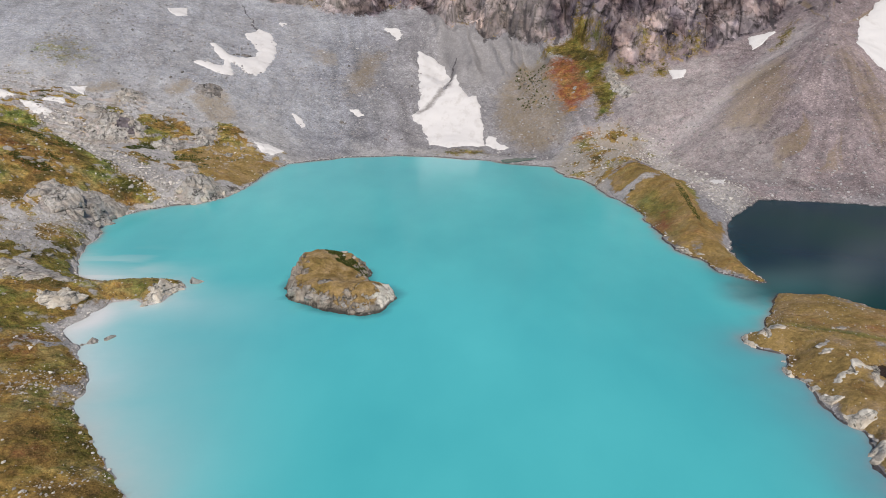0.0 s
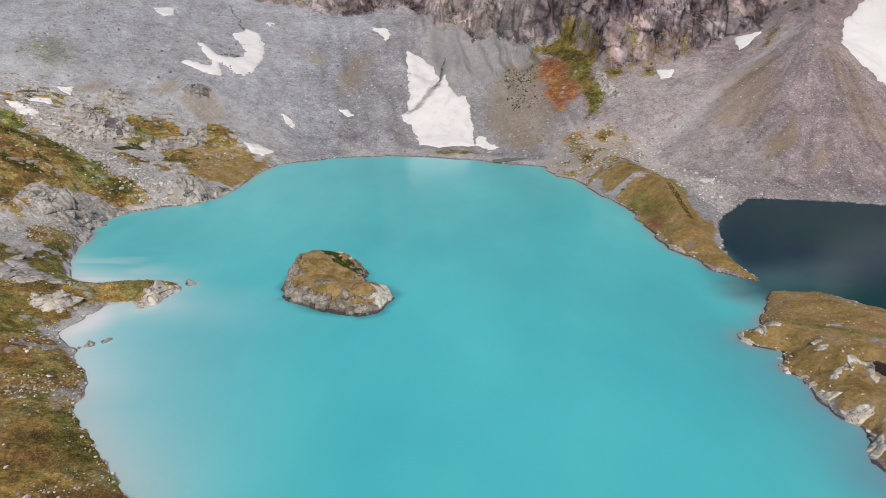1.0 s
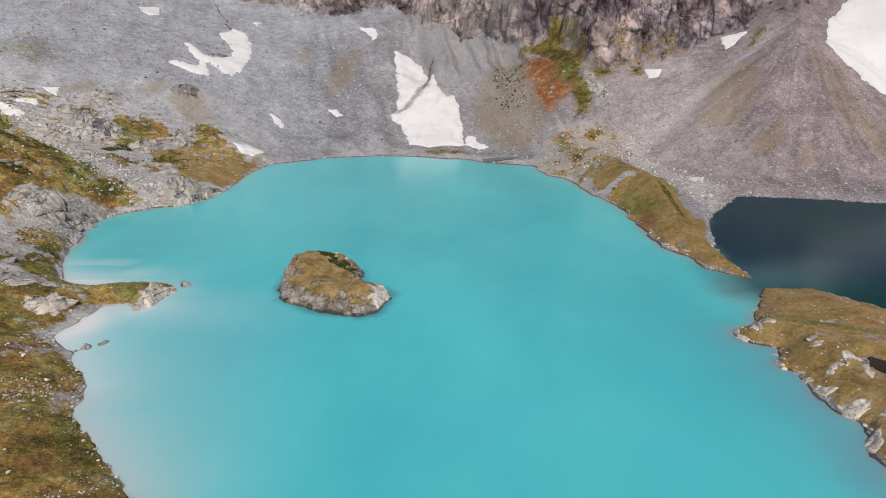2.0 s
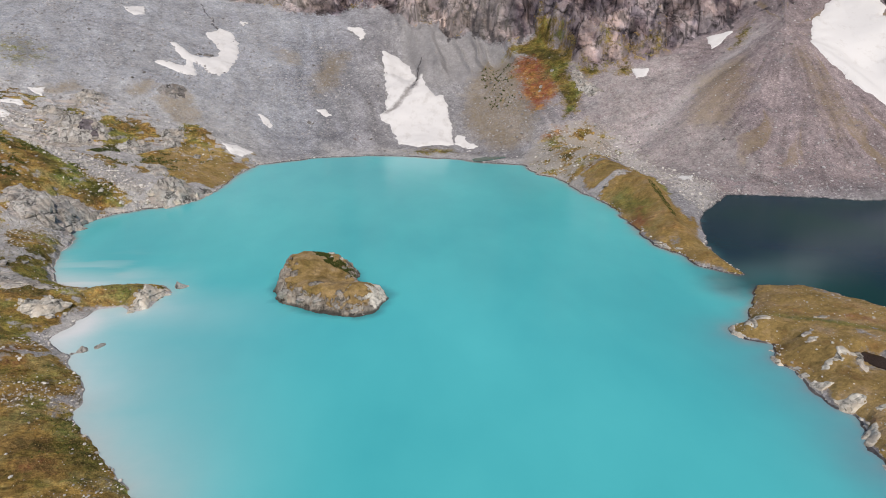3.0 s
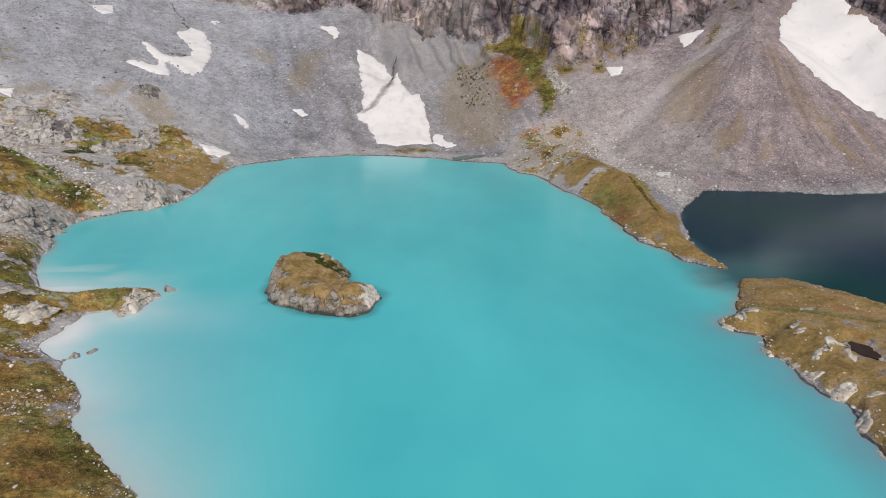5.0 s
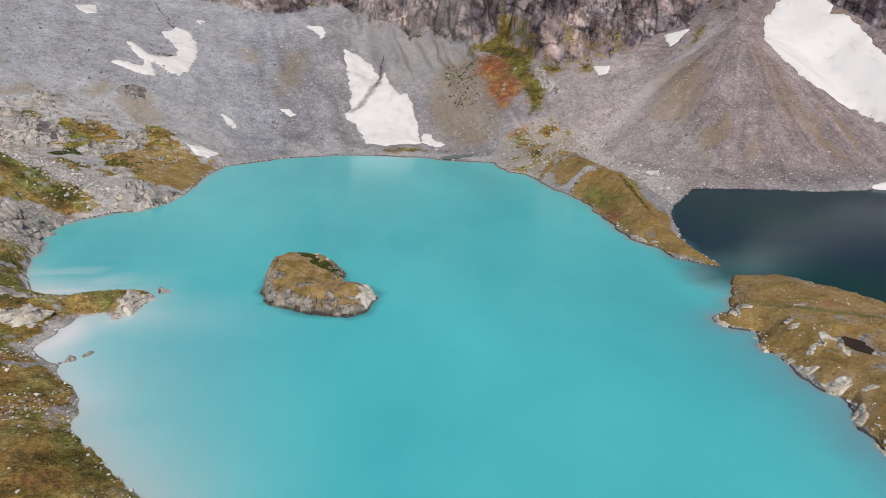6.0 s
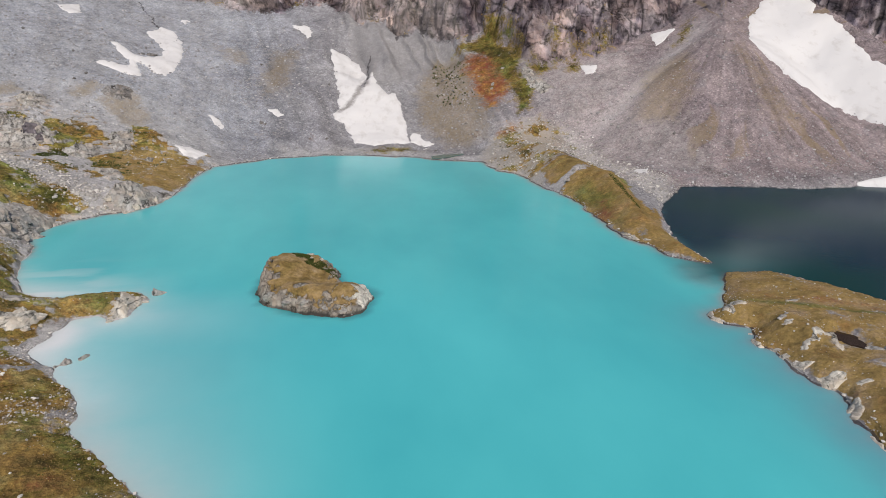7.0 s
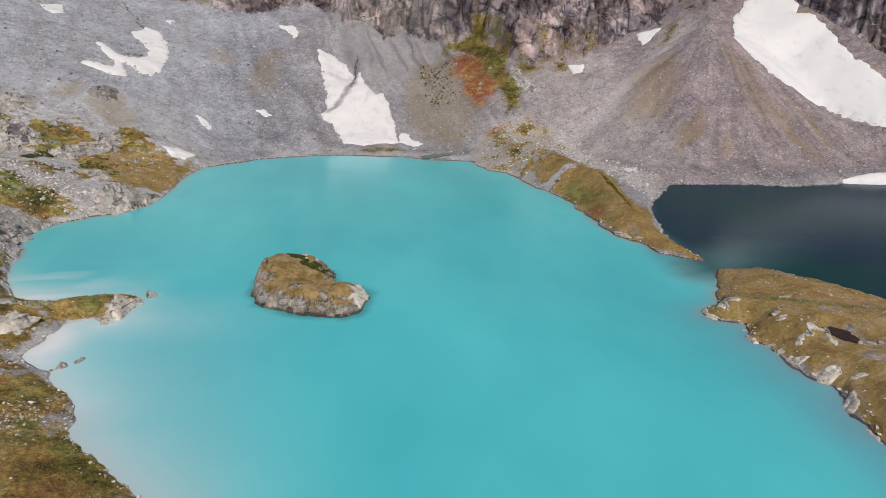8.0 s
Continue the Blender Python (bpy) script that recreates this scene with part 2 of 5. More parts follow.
def snow_material(name, clean, low):
    n = Nodes(name, 0.75, 0.3)
    dirt = n.ramp(n.noise(7, 6, 0.7, (1, 0.45, 1)), (low, 0.0), (low + 0.2, 0.45))
    grey = n.mix(dirt, clean, (0.30, 0.275, 0.255))
    streak = n.ramp(n.math("MULTIPLY", n.attribute("dirt"), n.noise(3, 6, 0.7)), (0.18, 0.0), (0.5, 0.8))
    grey = n.mix(streak, grey, (0.17, 0.155, 0.15))
    specks = n.ramp(n.noise(0.9, 5, 0.8), (0.62, 0.0), (0.74, 0.35))
    n.colour(n.mix(specks, grey, (0.25, 0.235, 0.225)))
    n.relief((n.noise(1.6, 4, 0.6), 0.08), (n.noise(14, 3, 0.5), 0.4))
    return n.m


def water_material():
    n = Nodes("glacial_water", 0.06, 0.5)
    n.b.inputs["IOR"].default_value = 1.33
    drift = n.noise(70, 4, 0.55, (1, 0.5, 1))
    milk = n.ramp(drift, (0.35, (0.044, 0.368, 0.408)), (0.65, (0.066, 0.445, 0.475)))
    # milky silt, with bright sky reflection painted in along with it
    milk = n.mix(n.attribute("silt_and_glare"), milk, (0.58, 0.605, 0.61))
    shoal = n.mix(n.noise(5, 4, 0.6), (0.12, 0.17, 0.17), (0.36, 0.285, 0.265))
    milk = n.mix(n.attribute("shoal"), milk, shoal)
    milk = n.mix(n.attribute("murk"), milk, (0.105, 0.215, 0.275))
    # the island's dark reflection and shade, painted into the water
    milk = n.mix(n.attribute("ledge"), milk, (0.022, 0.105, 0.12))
    deep = n.ramp(n.noise(60, 3, 0.5), (0.35, (0.004, 0.034, 0.037)), (0.65, (0.005, 0.025, 0.045)))
    # reflective haze over the tarn, painted into its colour
    deep = n.mix(n.attribute("tarn_haze"), deep, (0.055, 0.10, 0.108))
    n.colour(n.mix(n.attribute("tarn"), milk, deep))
    n.link(n.math("SUBTRACT", 0.5, n.math("MULTIPLY", n.attribute("tarn"), 0.44)), n.b.inputs["Specular IOR Level"])
    rough = n.math("ADD", n.math("MULTIPLY", n.noise(90, 3, 0.5, (1, 0.4, 1)), 0.14), 0.10)
    n.link(rough, n.b.inputs["Roughness"])
    n.relief((n.noise(2.4, 3, 0.55), 0.035), (n.noise(0.7, 3, 0.6), 0.012))
    return n.m


def leaf_material(name, a, b):
    n = Nodes(name, 0.9, 0.15)
    r = n.t.nodes.new("ShaderNodeNewGeometry").outputs["Random Per Island"]
    n.colour(n.mix(1.0, n.ramp(r, (0.0, a), (1.0, b)), n.ramp(n.noise(1.0, 4, 0.7), (0.3, 0.6), (0.7, 1.3)), "MULTIPLY"))
    return n.m


GROUND = ground_material()
CRAG = outcrop_material("grey_crag", 0.0)
# grey crag multiplied darker, for one face of the knoll
DARK_CRAG = outcrop_material("dark_faced_rock", 0.0, 0.2, (0.62, 0.58, 0.66))
PALE_CRAG = outcrop_material("pale_weathered_rock", 0.8)
WHITE_CRAG = outcrop_material("white_weathered_rock", 1.0, 0.1)
ISLAND = island_material()
STONE = stone_material("scree_stone", (0.20, 0.193, 0.20), (0.44, 0.425, 0.43))
PALE_STONE = stone_material("pale_stone", (0.23, 0.215, 0.20), (0.60, 0.575, 0.54))
SNOW = snow_material("old_snow", (0.53, 0.525, 0.53), 0.56)
GREY_SNOW = snow_material("dirty_snow", (0.54, 0.53, 0.53), 0.52)
WATER = water_material()
GREEN = leaf_material("juniper_green", (0.030, 0.042, 0.012), (0.07, 0.085, 0.02))
STRAW = leaf_material("autumn_straw", (0.12, 0.075, 0.024), (0.27, 0.19, 0.068))

# ---- landform ----
# Plan of the shores: x and y in metres, the eye's first place over (0, 0), y towards the head of the valley.
WEST_SHORE = [(-20, -25), (-52, 30), (-60, 90), (-67, 129), (-76, 140), (-86, 151), (-93, 159), (-97, 166), (-96, 171), (-99, 179),
              (-104, 187), (-109, 194), (-112, 201), (-122, 210), (-121, 216), (-119, 226), (-116, 234), (-110, 237), (-105, 233), (-98, 236),
              (-97, 244), (-96, 250), (-99, 256), (-112, 256), (-121, 254), (-132, 255), (-139, 261), (-148, 276), (-151, 286), (-154, 301),
              (-157, 316), (-161, 327), (-160, 338), (-159, 346), (-154, 352), (-142, 363), (-129, 366), (-120, 378), (-113, 398), (-112, 413)]
NORTH_SHORE = [(-109, 435), (-106, 456), (-102, 466), (-85, 478), (-62, 490), (-33, 495), (-6, 492), (28, 481), (42, 470), (64, 463), (71, 460)]
RIDGE_SHORE = [(71, 450), (76, 433), (85, 425), (87, 403), (92, 384), (97, 370), (100, 349), (99, 329), (100, 315), (99, 294), (104, 286),
               (107, 278), (109, 267), (114, 261), (119, 256), (123, 257), (122, 284), (124, 296), (130, 313), (136, 331), (147, 351), (163, 367)]
TARN_SHORE = [(171, 379), (200, 377), (240, 365), (280, 366), (330, 356), (400, 352), (450, 300), (430, 210), (340, 150), (250, 160), (190, 180),
              (165, 206), (154, 226), (139, 243), (123, 246)]
CAPE_SHORE = [(114, 233), (106, 218), (101, 213), (95, 209), (94, 203), (98, 200), (104, 196), (100, 188), (99, 183), (103, 179), (102, 174),
              (101, 169), (101, 163), (103, 154), (100, 145), (97, 133), (97, 120), (92, 80), (70, 10), (30, -30)]
SHORE = np.array(WEST_SHORE + NORTH_SHORE + RIDGE_SHORE + TARN_SHORE + CAPE_SHORE, float)
LATTICE = np.random.RandomState(7).rand(256, 256).astype(np.float32) * 2 - 1


def grain(x, y, size, octaves=1, seed=0, rough=0.5):
    """Smooth noise from -1 to 1 over the plan, its lumps about size metres wide."""
    total, weight, sum_w = 0.0, 1.0, 0.0
    for k in range(octaves):
        u, v = x / size + 37.7 * seed + 11.3 * k, y / size + 91.1 * seed + 5.9 * k
        iu, iv = np.floor(u).astype(int), np.floor(v).astype(int)
        fu, fv = u - iu, v - iv
        fu, fv = fu * fu * fu * (fu * (6 * fu - 15) + 10), fv * fv * fv * (fv * (6 * fv - 15) + 10)
        i0, i1, j0, j1 = iu % 256, (iu + 1) % 256, iv % 256, (iv + 1) % 256
        low = LATTICE[i0, j0] * (1 - fu) + LATTICE[i1, j0] * fu
        high = LATTICE[i0, j1] * (1 - fu) + LATTICE[i1, j1] * fu
        total = total + weight * (low * (1 - fv) + high * fv)
        sum_w += weight
        weight, size = weight * rough, size / 2.03
    return total / sum_w * 1.4


def ridges(x, y, size, octaves=3, seed=0):
    """Sharp-crested noise, 0 to 1."""
    total, weight, sum_w = 0.0, 1.0, 0.0
    for k in range(octaves):
        total = total + weight * (1 - np.minimum(1, np.abs(grain(x, y, size, 1, seed + 3 * k)) * 1.6))
        sum_w += weight
        weight, size = weight * 0.55, size / 2.1
    return total / sum_w


def plates(x, y, size, seed=0):
    """Angular plates about size metres wide: each a tilted plane of its own (-1 to 1), its number, and how far its edge is."""
    u, v = x / size, y / size
    iu, iv = np.floor(u).astype(int), np.floor(v).astype(int)
    best, second, value, number = np.full(np.shape(x), 1e9), np.full(np.shape(x), 1e9), np.zeros(np.shape(x)), np.zeros(np.shape(x), int)
    for du in (-1, 0, 1):
        for dv in (-1, 0, 1):
            a, b = (iu + du + 31 * seed) % 256, (iv + dv + 57 * seed) % 256
            fx, fy = iu + du + 0.5 + 0.45 * LATTICE[a, b], iv + dv + 0.5 + 0.45 * LATTICE[b, a]
            d = (u - fx) ** 2 + (v - fy) ** 2
            plane = 0.6 * LATTICE[(a + 91) % 256, b] + (u - fx) * 0.9 * LATTICE[a, (b + 47) % 256] + (v - fy) * 0.9 * LATTICE[(a + 13) % 256, (b + 29) % 256]
            closer = d < best
            second = np.where(closer, best, np.minimum(second, d))
            best, value, number = np.where(closer, d, best), np.where(closer, plane, value), np.where(closer, a * 256 + b, number)
    return value, number, (np.sqrt(second) - np.sqrt(best)) * size


def facets(x, y, size, seed=0):
    return plates(x, y, size, seed)[0]


def step(a, b, v):
    t = np.clip((v - a) / (b - a), 0, 1)
    return t * t * (3 - 2 * t)


def most(a, b, soft):
    """The larger of two, rounded where they cross."""
    h = np.clip(0.5 + 0.5 * (a - b) / soft, 0, 1)
    return b * (1 - h) + a * h + soft * h * (1 - h)


def inside_by(x, y, outline):
    """Metres from an outline: minus inside it."""
    x, y = np.asarray(x, float), np.asarray(y, float)
    near, odd = np.full(x.shape, 1e12), np.zeros(x.shape, bool)
    for (ax, ay), (bx, by) in zip(outline, np.roll(outline, -1, 0)):
        ex, ey = bx - ax, by - ay
        t = np.clip(((x - ax) * ex + (y - ay) * ey) / (ex * ex + ey * ey), 0, 1)
        near = np.minimum(near, (x - ax - t * ex) ** 2 + (y - ay - t * ey) ** 2)
        if ey:
            odd ^= ((ay > y) != (by > y)) & (x < ax + (y - ay) * ex / ey)
    return np.sqrt(near) * np.where(odd, -1, 1)


# the shore's distance on a plan of 1.25 m, read between its points
PLAN_X, PLAN_Y, PLAN_STEP = -420.0, -120.0, 1.25
_px, _py = np.meshgrid(np.arange(PLAN_X, 520, PLAN_STEP), np.arange(PLAN_Y, 640, PLAN_STEP))
SHORE_PLAN = inside_by(_px, _py, SHORE)


def from_shore(x, y, ragged=True):
    """Metres from the water's edge: land is positive."""
    if ragged:
        wx, wy = grain(x, y, 9, 3, 1, 0.6), grain(x, y, 9, 3, 2, 0.6)
        x, y = x + 1.7 * wx, y + 1.7 * wy
    u = np.clip((x - PLAN_X) / PLAN_STEP, 0, SHORE_PLAN.shape[1] - 1.001)
    v = np.clip((y - PLAN_Y) / PLAN_STEP, 0, SHORE_PLAN.shape[0] - 1.001)
    i, j = u.astype(int), v.astype(int)
    fu, fv = u - i, v - j
    d = (SHORE_PLAN[j, i] * (1 - fu) + SHORE_PLAN[j, i + 1] * fu) * (1 - fv) + (SHORE_PLAN[j + 1, i] * (1 - fu) + SHORE_PLAN[j + 1, i + 1] * fu) * fv
    out = np.hypot(np.maximum(0, np.maximum(PLAN_X - x, x - 519)), np.maximum(0, np.maximum(PLAN_Y - y, y - 639)))
    return d + out


def hump(x, y, cx, cy, wide, deep, turn=0.0):
    """A rounded rise of height 1."""
    c, s = math.cos(math.radians(turn)), math.sin(math.radians(turn))
    u, v = (c * (x - cx) + s * (y - cy)) / wide, (-s * (x - cx) + c * (y - cy)) / deep
    return np.exp(-(u * u + v * v))


def along(x, y, line, wide):
    """A rounded rise along a line of (x, y, height)."""
    best = np.zeros(np.shape(x))
    for (ax, ay, ah), (bx, by, bh) in zip(line, line[1:]):
        t = np.clip(((x - ax) * (bx - ax) + (y - ay) * (by - ay)) / ((bx - ax) ** 2 + (by - ay) ** 2), 0, 1)
        d2 = (x - ax - t * (bx - ax)) ** 2 + (y - ay - t * (by - ay)) ** 2
        best = np.maximum(best, (ah + t * (bh - ah)) * np.exp(-d2 / wide ** 2))
    return best


# dark recesses down the cliffs: carved a little, their shade painted in
SHADED_CLEFTS = [[(34, 708), (37, 672)], [(38, 678), (46, 680)], [(59, 690), (60, 672)], [(72, 684), (75, 659)], [(96, 655), (97, 639)], [(217, 584), (218, 570)], [(251, 588), (247, 565)]]
CLIFF_FOOT = ([-700, -330, -230, -136, -113, -87, -66, -45, -24, -8, 2, 28, 37, 56, 74, 90, 106, 124, 135, 158, 182, 208, 226, 251, 280, 310, 350, 359, 366, 600],
              [790, 770, 752, 742, 726, 723, 728, 742, 745, 726, 703, 702, 678, 680, 655, 637, 640, 602, 572, 566, 562, 564, 569, 572, 577, 585, 545, 500, 455, 430])


def cliff_depth(x, y):
    """Metres up the valley from the foot of the cliffs."""
    return y - np.interp(x + 3 * grain(x, y, 25, 2, 5), *CLIFF_FOOT) - 4 * grain(x, y, 18, 3, 6)


def ledges(x, y, z, tall, share, seed):
    """The height with a share of it cut into uneven steps."""
    q = z / tall + 0.9 * grain(x, y, 26, 3, seed) + 0.06 * x
    cut = (np.floor(q) + step(0.6, 1.0, q - np.floor(q))) - q
    return z + cut * tall * share


def height(x, y, fine=True):
    """The ground's height over the lake."""
    x, y = np.asarray(x, float), np.asarray(y, float)
    s = from_shore(x, y)
    inland = np.maximum(from_shore(x, y, False), 0)
    land = np.maximum(s, 0)
    land = land + (inland - land) * step(0.6, 3.0, np.minimum(s, inland + 0.5))
    # aprons of scree at the head of the valley, the western shelf, the cone and the slope beyond it
    north = 0.43 * (y - 521) + 0.28 * np.maximum(x - 40, 0) * step(430, 520, y)
    west = 30 + 0.34 * np.minimum(y - 460, 140) + 0.24 * np.maximum(y - 600, 0) - 0.26 * np.maximum(x + 250, -30) + 0.1 * np.maximum(-280 - x, 0)
    high = most(north, np.where(y > 380, west, west - 0.5 * (380 - y)), 14)
    spine = np.clip(((x - 268) * 32 + (y - 524) * 76) / (32 ** 2 + 76 ** 2), 0, 1)
    run = np.hypot(x - 268 - 32 * spine, y - 524 - 76 * spine)
    turn = np.arctan2(x - 268, 524 - y)
    cone = 85 + 45 * spine - 0.62 * run + 0.8 * np.sin(turn * 17 + 2 * grain(x, y, 60, 2, 8)) * step(10, 60, run)
    east = 67 + 0.6 * (x - 353) + 0.55 * (y - 479)
    high = most(high, cone, 10)
    high = most(high, east, 7)
    high = most(high, 40 * hump(x, y, -254, 372, 78, 72), 8)
    high = most(high, np.where(x < -60, 0.1 * (-100 - x) + 1, -5), 5)
    high = most(high, np.where((x > 150) & (y < 300), 0.02 * land, 0), 3)
    high = most(high, 0.25 * (-110 - y), 10)
    high = np.maximum(high, 0)
    # knolls
    high = high + 10 * hump(x, y, -207, 462, 19, 13, 12) + 5 * hump(x, y, -214, 500, 12, 7, 25) + 4 * hump(x, y, -230, 474, 10, 6, 20) + 5 * hump(x, y, -128, 382, 13, 9, 40) + 8 * hump(x, y, -178, 322, 16, 9, 30) - 6 * hump(x, y, -226, 446, 14, 30, -50)
    high = high + 7 * hump(x, y, -132, 482, 20, 12, -15) + 6 * hump(x, y, -176, 536, 26, 16) - 5 * hump(x, y, -104, 540, 34, 30)
    high = high + 9 * hump(x, y, -40, 528, 14, 9, 20) + 7 * hump(x, y, -68, 514, 12, 8, 20) + 4 * hump(x, y, -52, 512, 7, 7) - 3 * hump(x, y, 52, 498, 30, 22)
    high = high + along(x, y, [(98, 512, 3), (101, 470, 7), (106, 442, 11.5), (112, 390, 10.5), (122, 355, 8.5), (122, 325, 7), (121, 295, 2.5), (121, 270, 1)], 17)
    high = high - 4.0 * along(x, y, [(130, 368, 0.6), (127, 345, 1), (123.5, 318, 0.9), (122, 300, 0.3)], 5.5) + 1.8 * along(x, y, [(118, 366, 0.7), (116.5, 345, 1), (114, 318, 1), (113, 300, 0.4)], 4)
    # ribs of rubble under the cliffs
    ribs = step(0, 30, y - 600) * step(12, -12, cliff_depth(x, y)) * step(-30, 0, x) * step(110, 75, x)
    high = high + 19 * ribs * (ridges(x + 0.12 * (y - 640) + 3 * grain(x, y, 30, 2, 17), y * 0.1, 20, 2, 9) - 0.5)
    # cliffs: buttresses and gullies, broken into ledges
    c = cliff_depth(x, y)
    up = np.maximum(c, 0)
    wall = step(0, 12, c)
    cleft_cut = np.zeros(x.shape)
    for line in SHADED_CLEFTS:
        cleft_cut = np.maximum(cleft_cut, along(x + 2 * grain(x, y, 7, 2, 34), y, [(p, q, 1.0) for p, q in line], 4.5))
    crag = ridges(x + 0.55 * y, 0.7 * (y - 0.3 * x), 44, 3, 10) - 0.5
    tx, ty = x + 4 * grain(x, y, 12, 2, 18), y + 4 * grain(x, y, 12, 2, 19)
    high = high + 0.72 * np.minimum(up, 180) + wall * (7 + 20 * crag + 6 * facets(tx - 0.7 * ty, 1.5 * ty, 26, 1) + 3.2 * facets(tx - 0.5 * ty, 1.4 * ty, 10, 2) + 1.5 * grain(x - 0.6 * y, 1.3 * y, 7, 4, 11, 0.62) + 11 * (ridges(x - 0.9 * y, 1.2 * (y + 0.5 * x), 19, 3, 33) - 0.5) - 5 * cleft_cut)
    high = ledges(x, y, high, 11, 0.4 * wall, 14)
    # bedrock showing through on the western side
    steps = step(-85, -130, x) * step(185, 215, y) * step(520, 480, y) * (1 - 0.8 * hump(x, y, -225, 385, 55, 45))
    high = high + steps * (1.6 * (ridges(x - 0.4 * y, y + 0.3 * x, 17, 4, 16) - 0.5) + 0.6 * facets(x + 1.5 * grain(x, y, 5, 2, 20), y, 7.5, 3))
    high = ledges(x, y, high, 2.6, 0.45 * steps, 15)
    high = 480 * np.tanh(high / 480)
    beach = step(440, 470, y) * step(-110, -85, x) * step(85, 70, x)
    cove = step(-85, -95, x) * step(188, 200, y) * step(285, 268, y) * (1 - 0.75 * step(-126, -116, x) * step(226, 236, y))
    eased = land + cove * (0.5 * (land - 2.2 + np.sqrt((land - 2.2) ** 2 + 4.0)) - land)
    bank = (3.3 - 2.6 * beach) * (1 - np.exp(-np.maximum(eased, 0) / (6 + 3 * cove))) + 2.0 * step(95, 110, x) * step(260, 225, y) * (1 - np.exp(-land / 10)) * (1 - 1.1 * step(200, 240, y + 0.55 * (x - 130)))
    z = bank + high * (1 - np.exp(-land / (14 + 4 * beach))) + 0.1 * cove * np.minimum(land, 4)
    # unevenness: hummocks in the turf, blocks in the scree
    z = z + step(0, 8, land) * (1.1 * grain(x, y, 22, 3, 12) + 0.35 * (high > 0))
    if fine:
        z = z + step(0.3, 3, land) * (0.32 * grain(x, y, 3.2, 3, 13, 0.6)) * (1 - 0.85 * cove * step(9, 4, land))
    hollow = hump(x, y, 123, 177, 6.5, 9, 25)
    z = z + (3.9 - z) * step(0.25, 0.6, hollow)
    z = z + 1.6 * hump(x, y, 114.5, 180, 5, 5) - 1.5 * along(x, y, [(104, 222, 0.2), (118, 212, 0.7), (135, 202, 1), (160, 188, 1)], 7) * step(0, 8, land)
    bed = -np.minimum(0.35 * np.maximum(-s, 0) + 0.15, 9)
    return np.where(s > 0, z, bed)

# ---- cover of the ground ----
# where turf, rock and colour lie: outlines in metres
TURF = [
    [(-300, 470), (-281, 462), (-257, 456), (-237, 444), (-195, 389), (-175, 384), (-157, 374), (-147, 364), (-158, 353), (-166, 352), (-182, 342), (-187, 317), (-199, 310), (-300, 340)],
    [(-190, 262), (-161, 286), (-156, 303), (-149, 280), (-139, 263), (-126, 238), (-136, 240), (-155, 257), (-175, 250)],
    [(-170, 225), (-131, 246), (-107, 250), (-98, 258), (-96, 245), (-104, 233), (-112, 233), (-116, 226), (-119, 215), (-145, 212)],
    [(-160, 205), (-132, 214), (-121, 215), (-123, 207), (-140, 199)],
    [(-150, 199), (-119, 202), (-108, 199), (-101, 191), (-103, 180), (-140, 178)],
    [(-150, 165), (-94, 171), (-88, 160), (-79, 147), (-54, 119), (-48, 60), (-150, 60)],
    [(-162, 440), (-128, 471), (-117, 462), (-105, 460), (-114, 402), (-128, 396), (-149, 423)],
    [(-205, 486), (-174, 492), (-172, 474), (-175, 448), (-189, 448)],
    [(-156, 499), (-144, 500), (-127, 476), (-116, 466), (-130, 462), (-144, 475)],
    [(-199, 478), (-186, 492), (-173, 490), (-168, 477), (-177, 461), (-187, 451)],
    [(-160, 423), (-169, 448), (-161, 460), (-151, 476), (-152, 497), (-146, 501), (-134, 480), (-119, 464), (-108, 449), (-112, 416), (-116, 407), (-131, 404), (-139, 407), (-148, 423)],
    [(95, 409), (109, 415), (132, 425), (135, 396), (128, 346), (126, 318), (134, 332), (124, 304), (121, 288), (124, 256), (119, 255), (108, 272), (102, 288), (97, 329), (98, 372), (92, 392)],
]
CAPE_TURF = [(90, 60), (96, 130), (101, 150), (101, 170), (98, 190), (93, 205), (112, 230), (123, 247), (142, 243), (158, 226), (172, 203), (260, 160), (260, 60)]
GREENS = [
    [(-300, 462), (-257, 456), (-200, 395), (-160, 372), (-150, 360), (-175, 357), (-215, 395), (-300, 430)],
    [(-190, 262), (-161, 286), (-153, 293), (-149, 278), (-155, 257), (-175, 250)], [(-160, 205), (-132, 214), (-121, 215), (-123, 207), (-140, 199)],
    [(-158, 273), (-156, 302), (-150, 281), (-140, 263), (-126, 238), (-136, 240), (-156, 258)], [(-145, 217), (-133, 218), (-124, 219), (-123, 212), (-127, 204), (-138, 204)], [(-101, 168), (-96, 168), (-93, 157), (-98, 157)], [(-94, 150), (-84, 149), (-78, 142), (-82, 137), (-90, 140)],
    [(-113, 185), (-106, 191), (-108, 180), (-102, 178), (-112, 176)], [(-95, 168), (-90, 156), (-80, 143), (-88, 140), (-96, 155)],
    [(100, 366), (108, 366), (113, 340), (106, 320), (101, 330)], [(131, 400), (140, 385), (138, 350), (128, 345), (126, 365)],
    [(119, 594), (132, 588), (134, 565), (119, 521), (108, 516), (121, 572)], [(137, 582), (153, 572), (146, 560), (138, 564)], [(-175, 452), (-187, 446), (-200, 470), (-180, 475)],
    [(72, 635), (89, 626), (102, 617), (100, 608), (84, 612)],
]
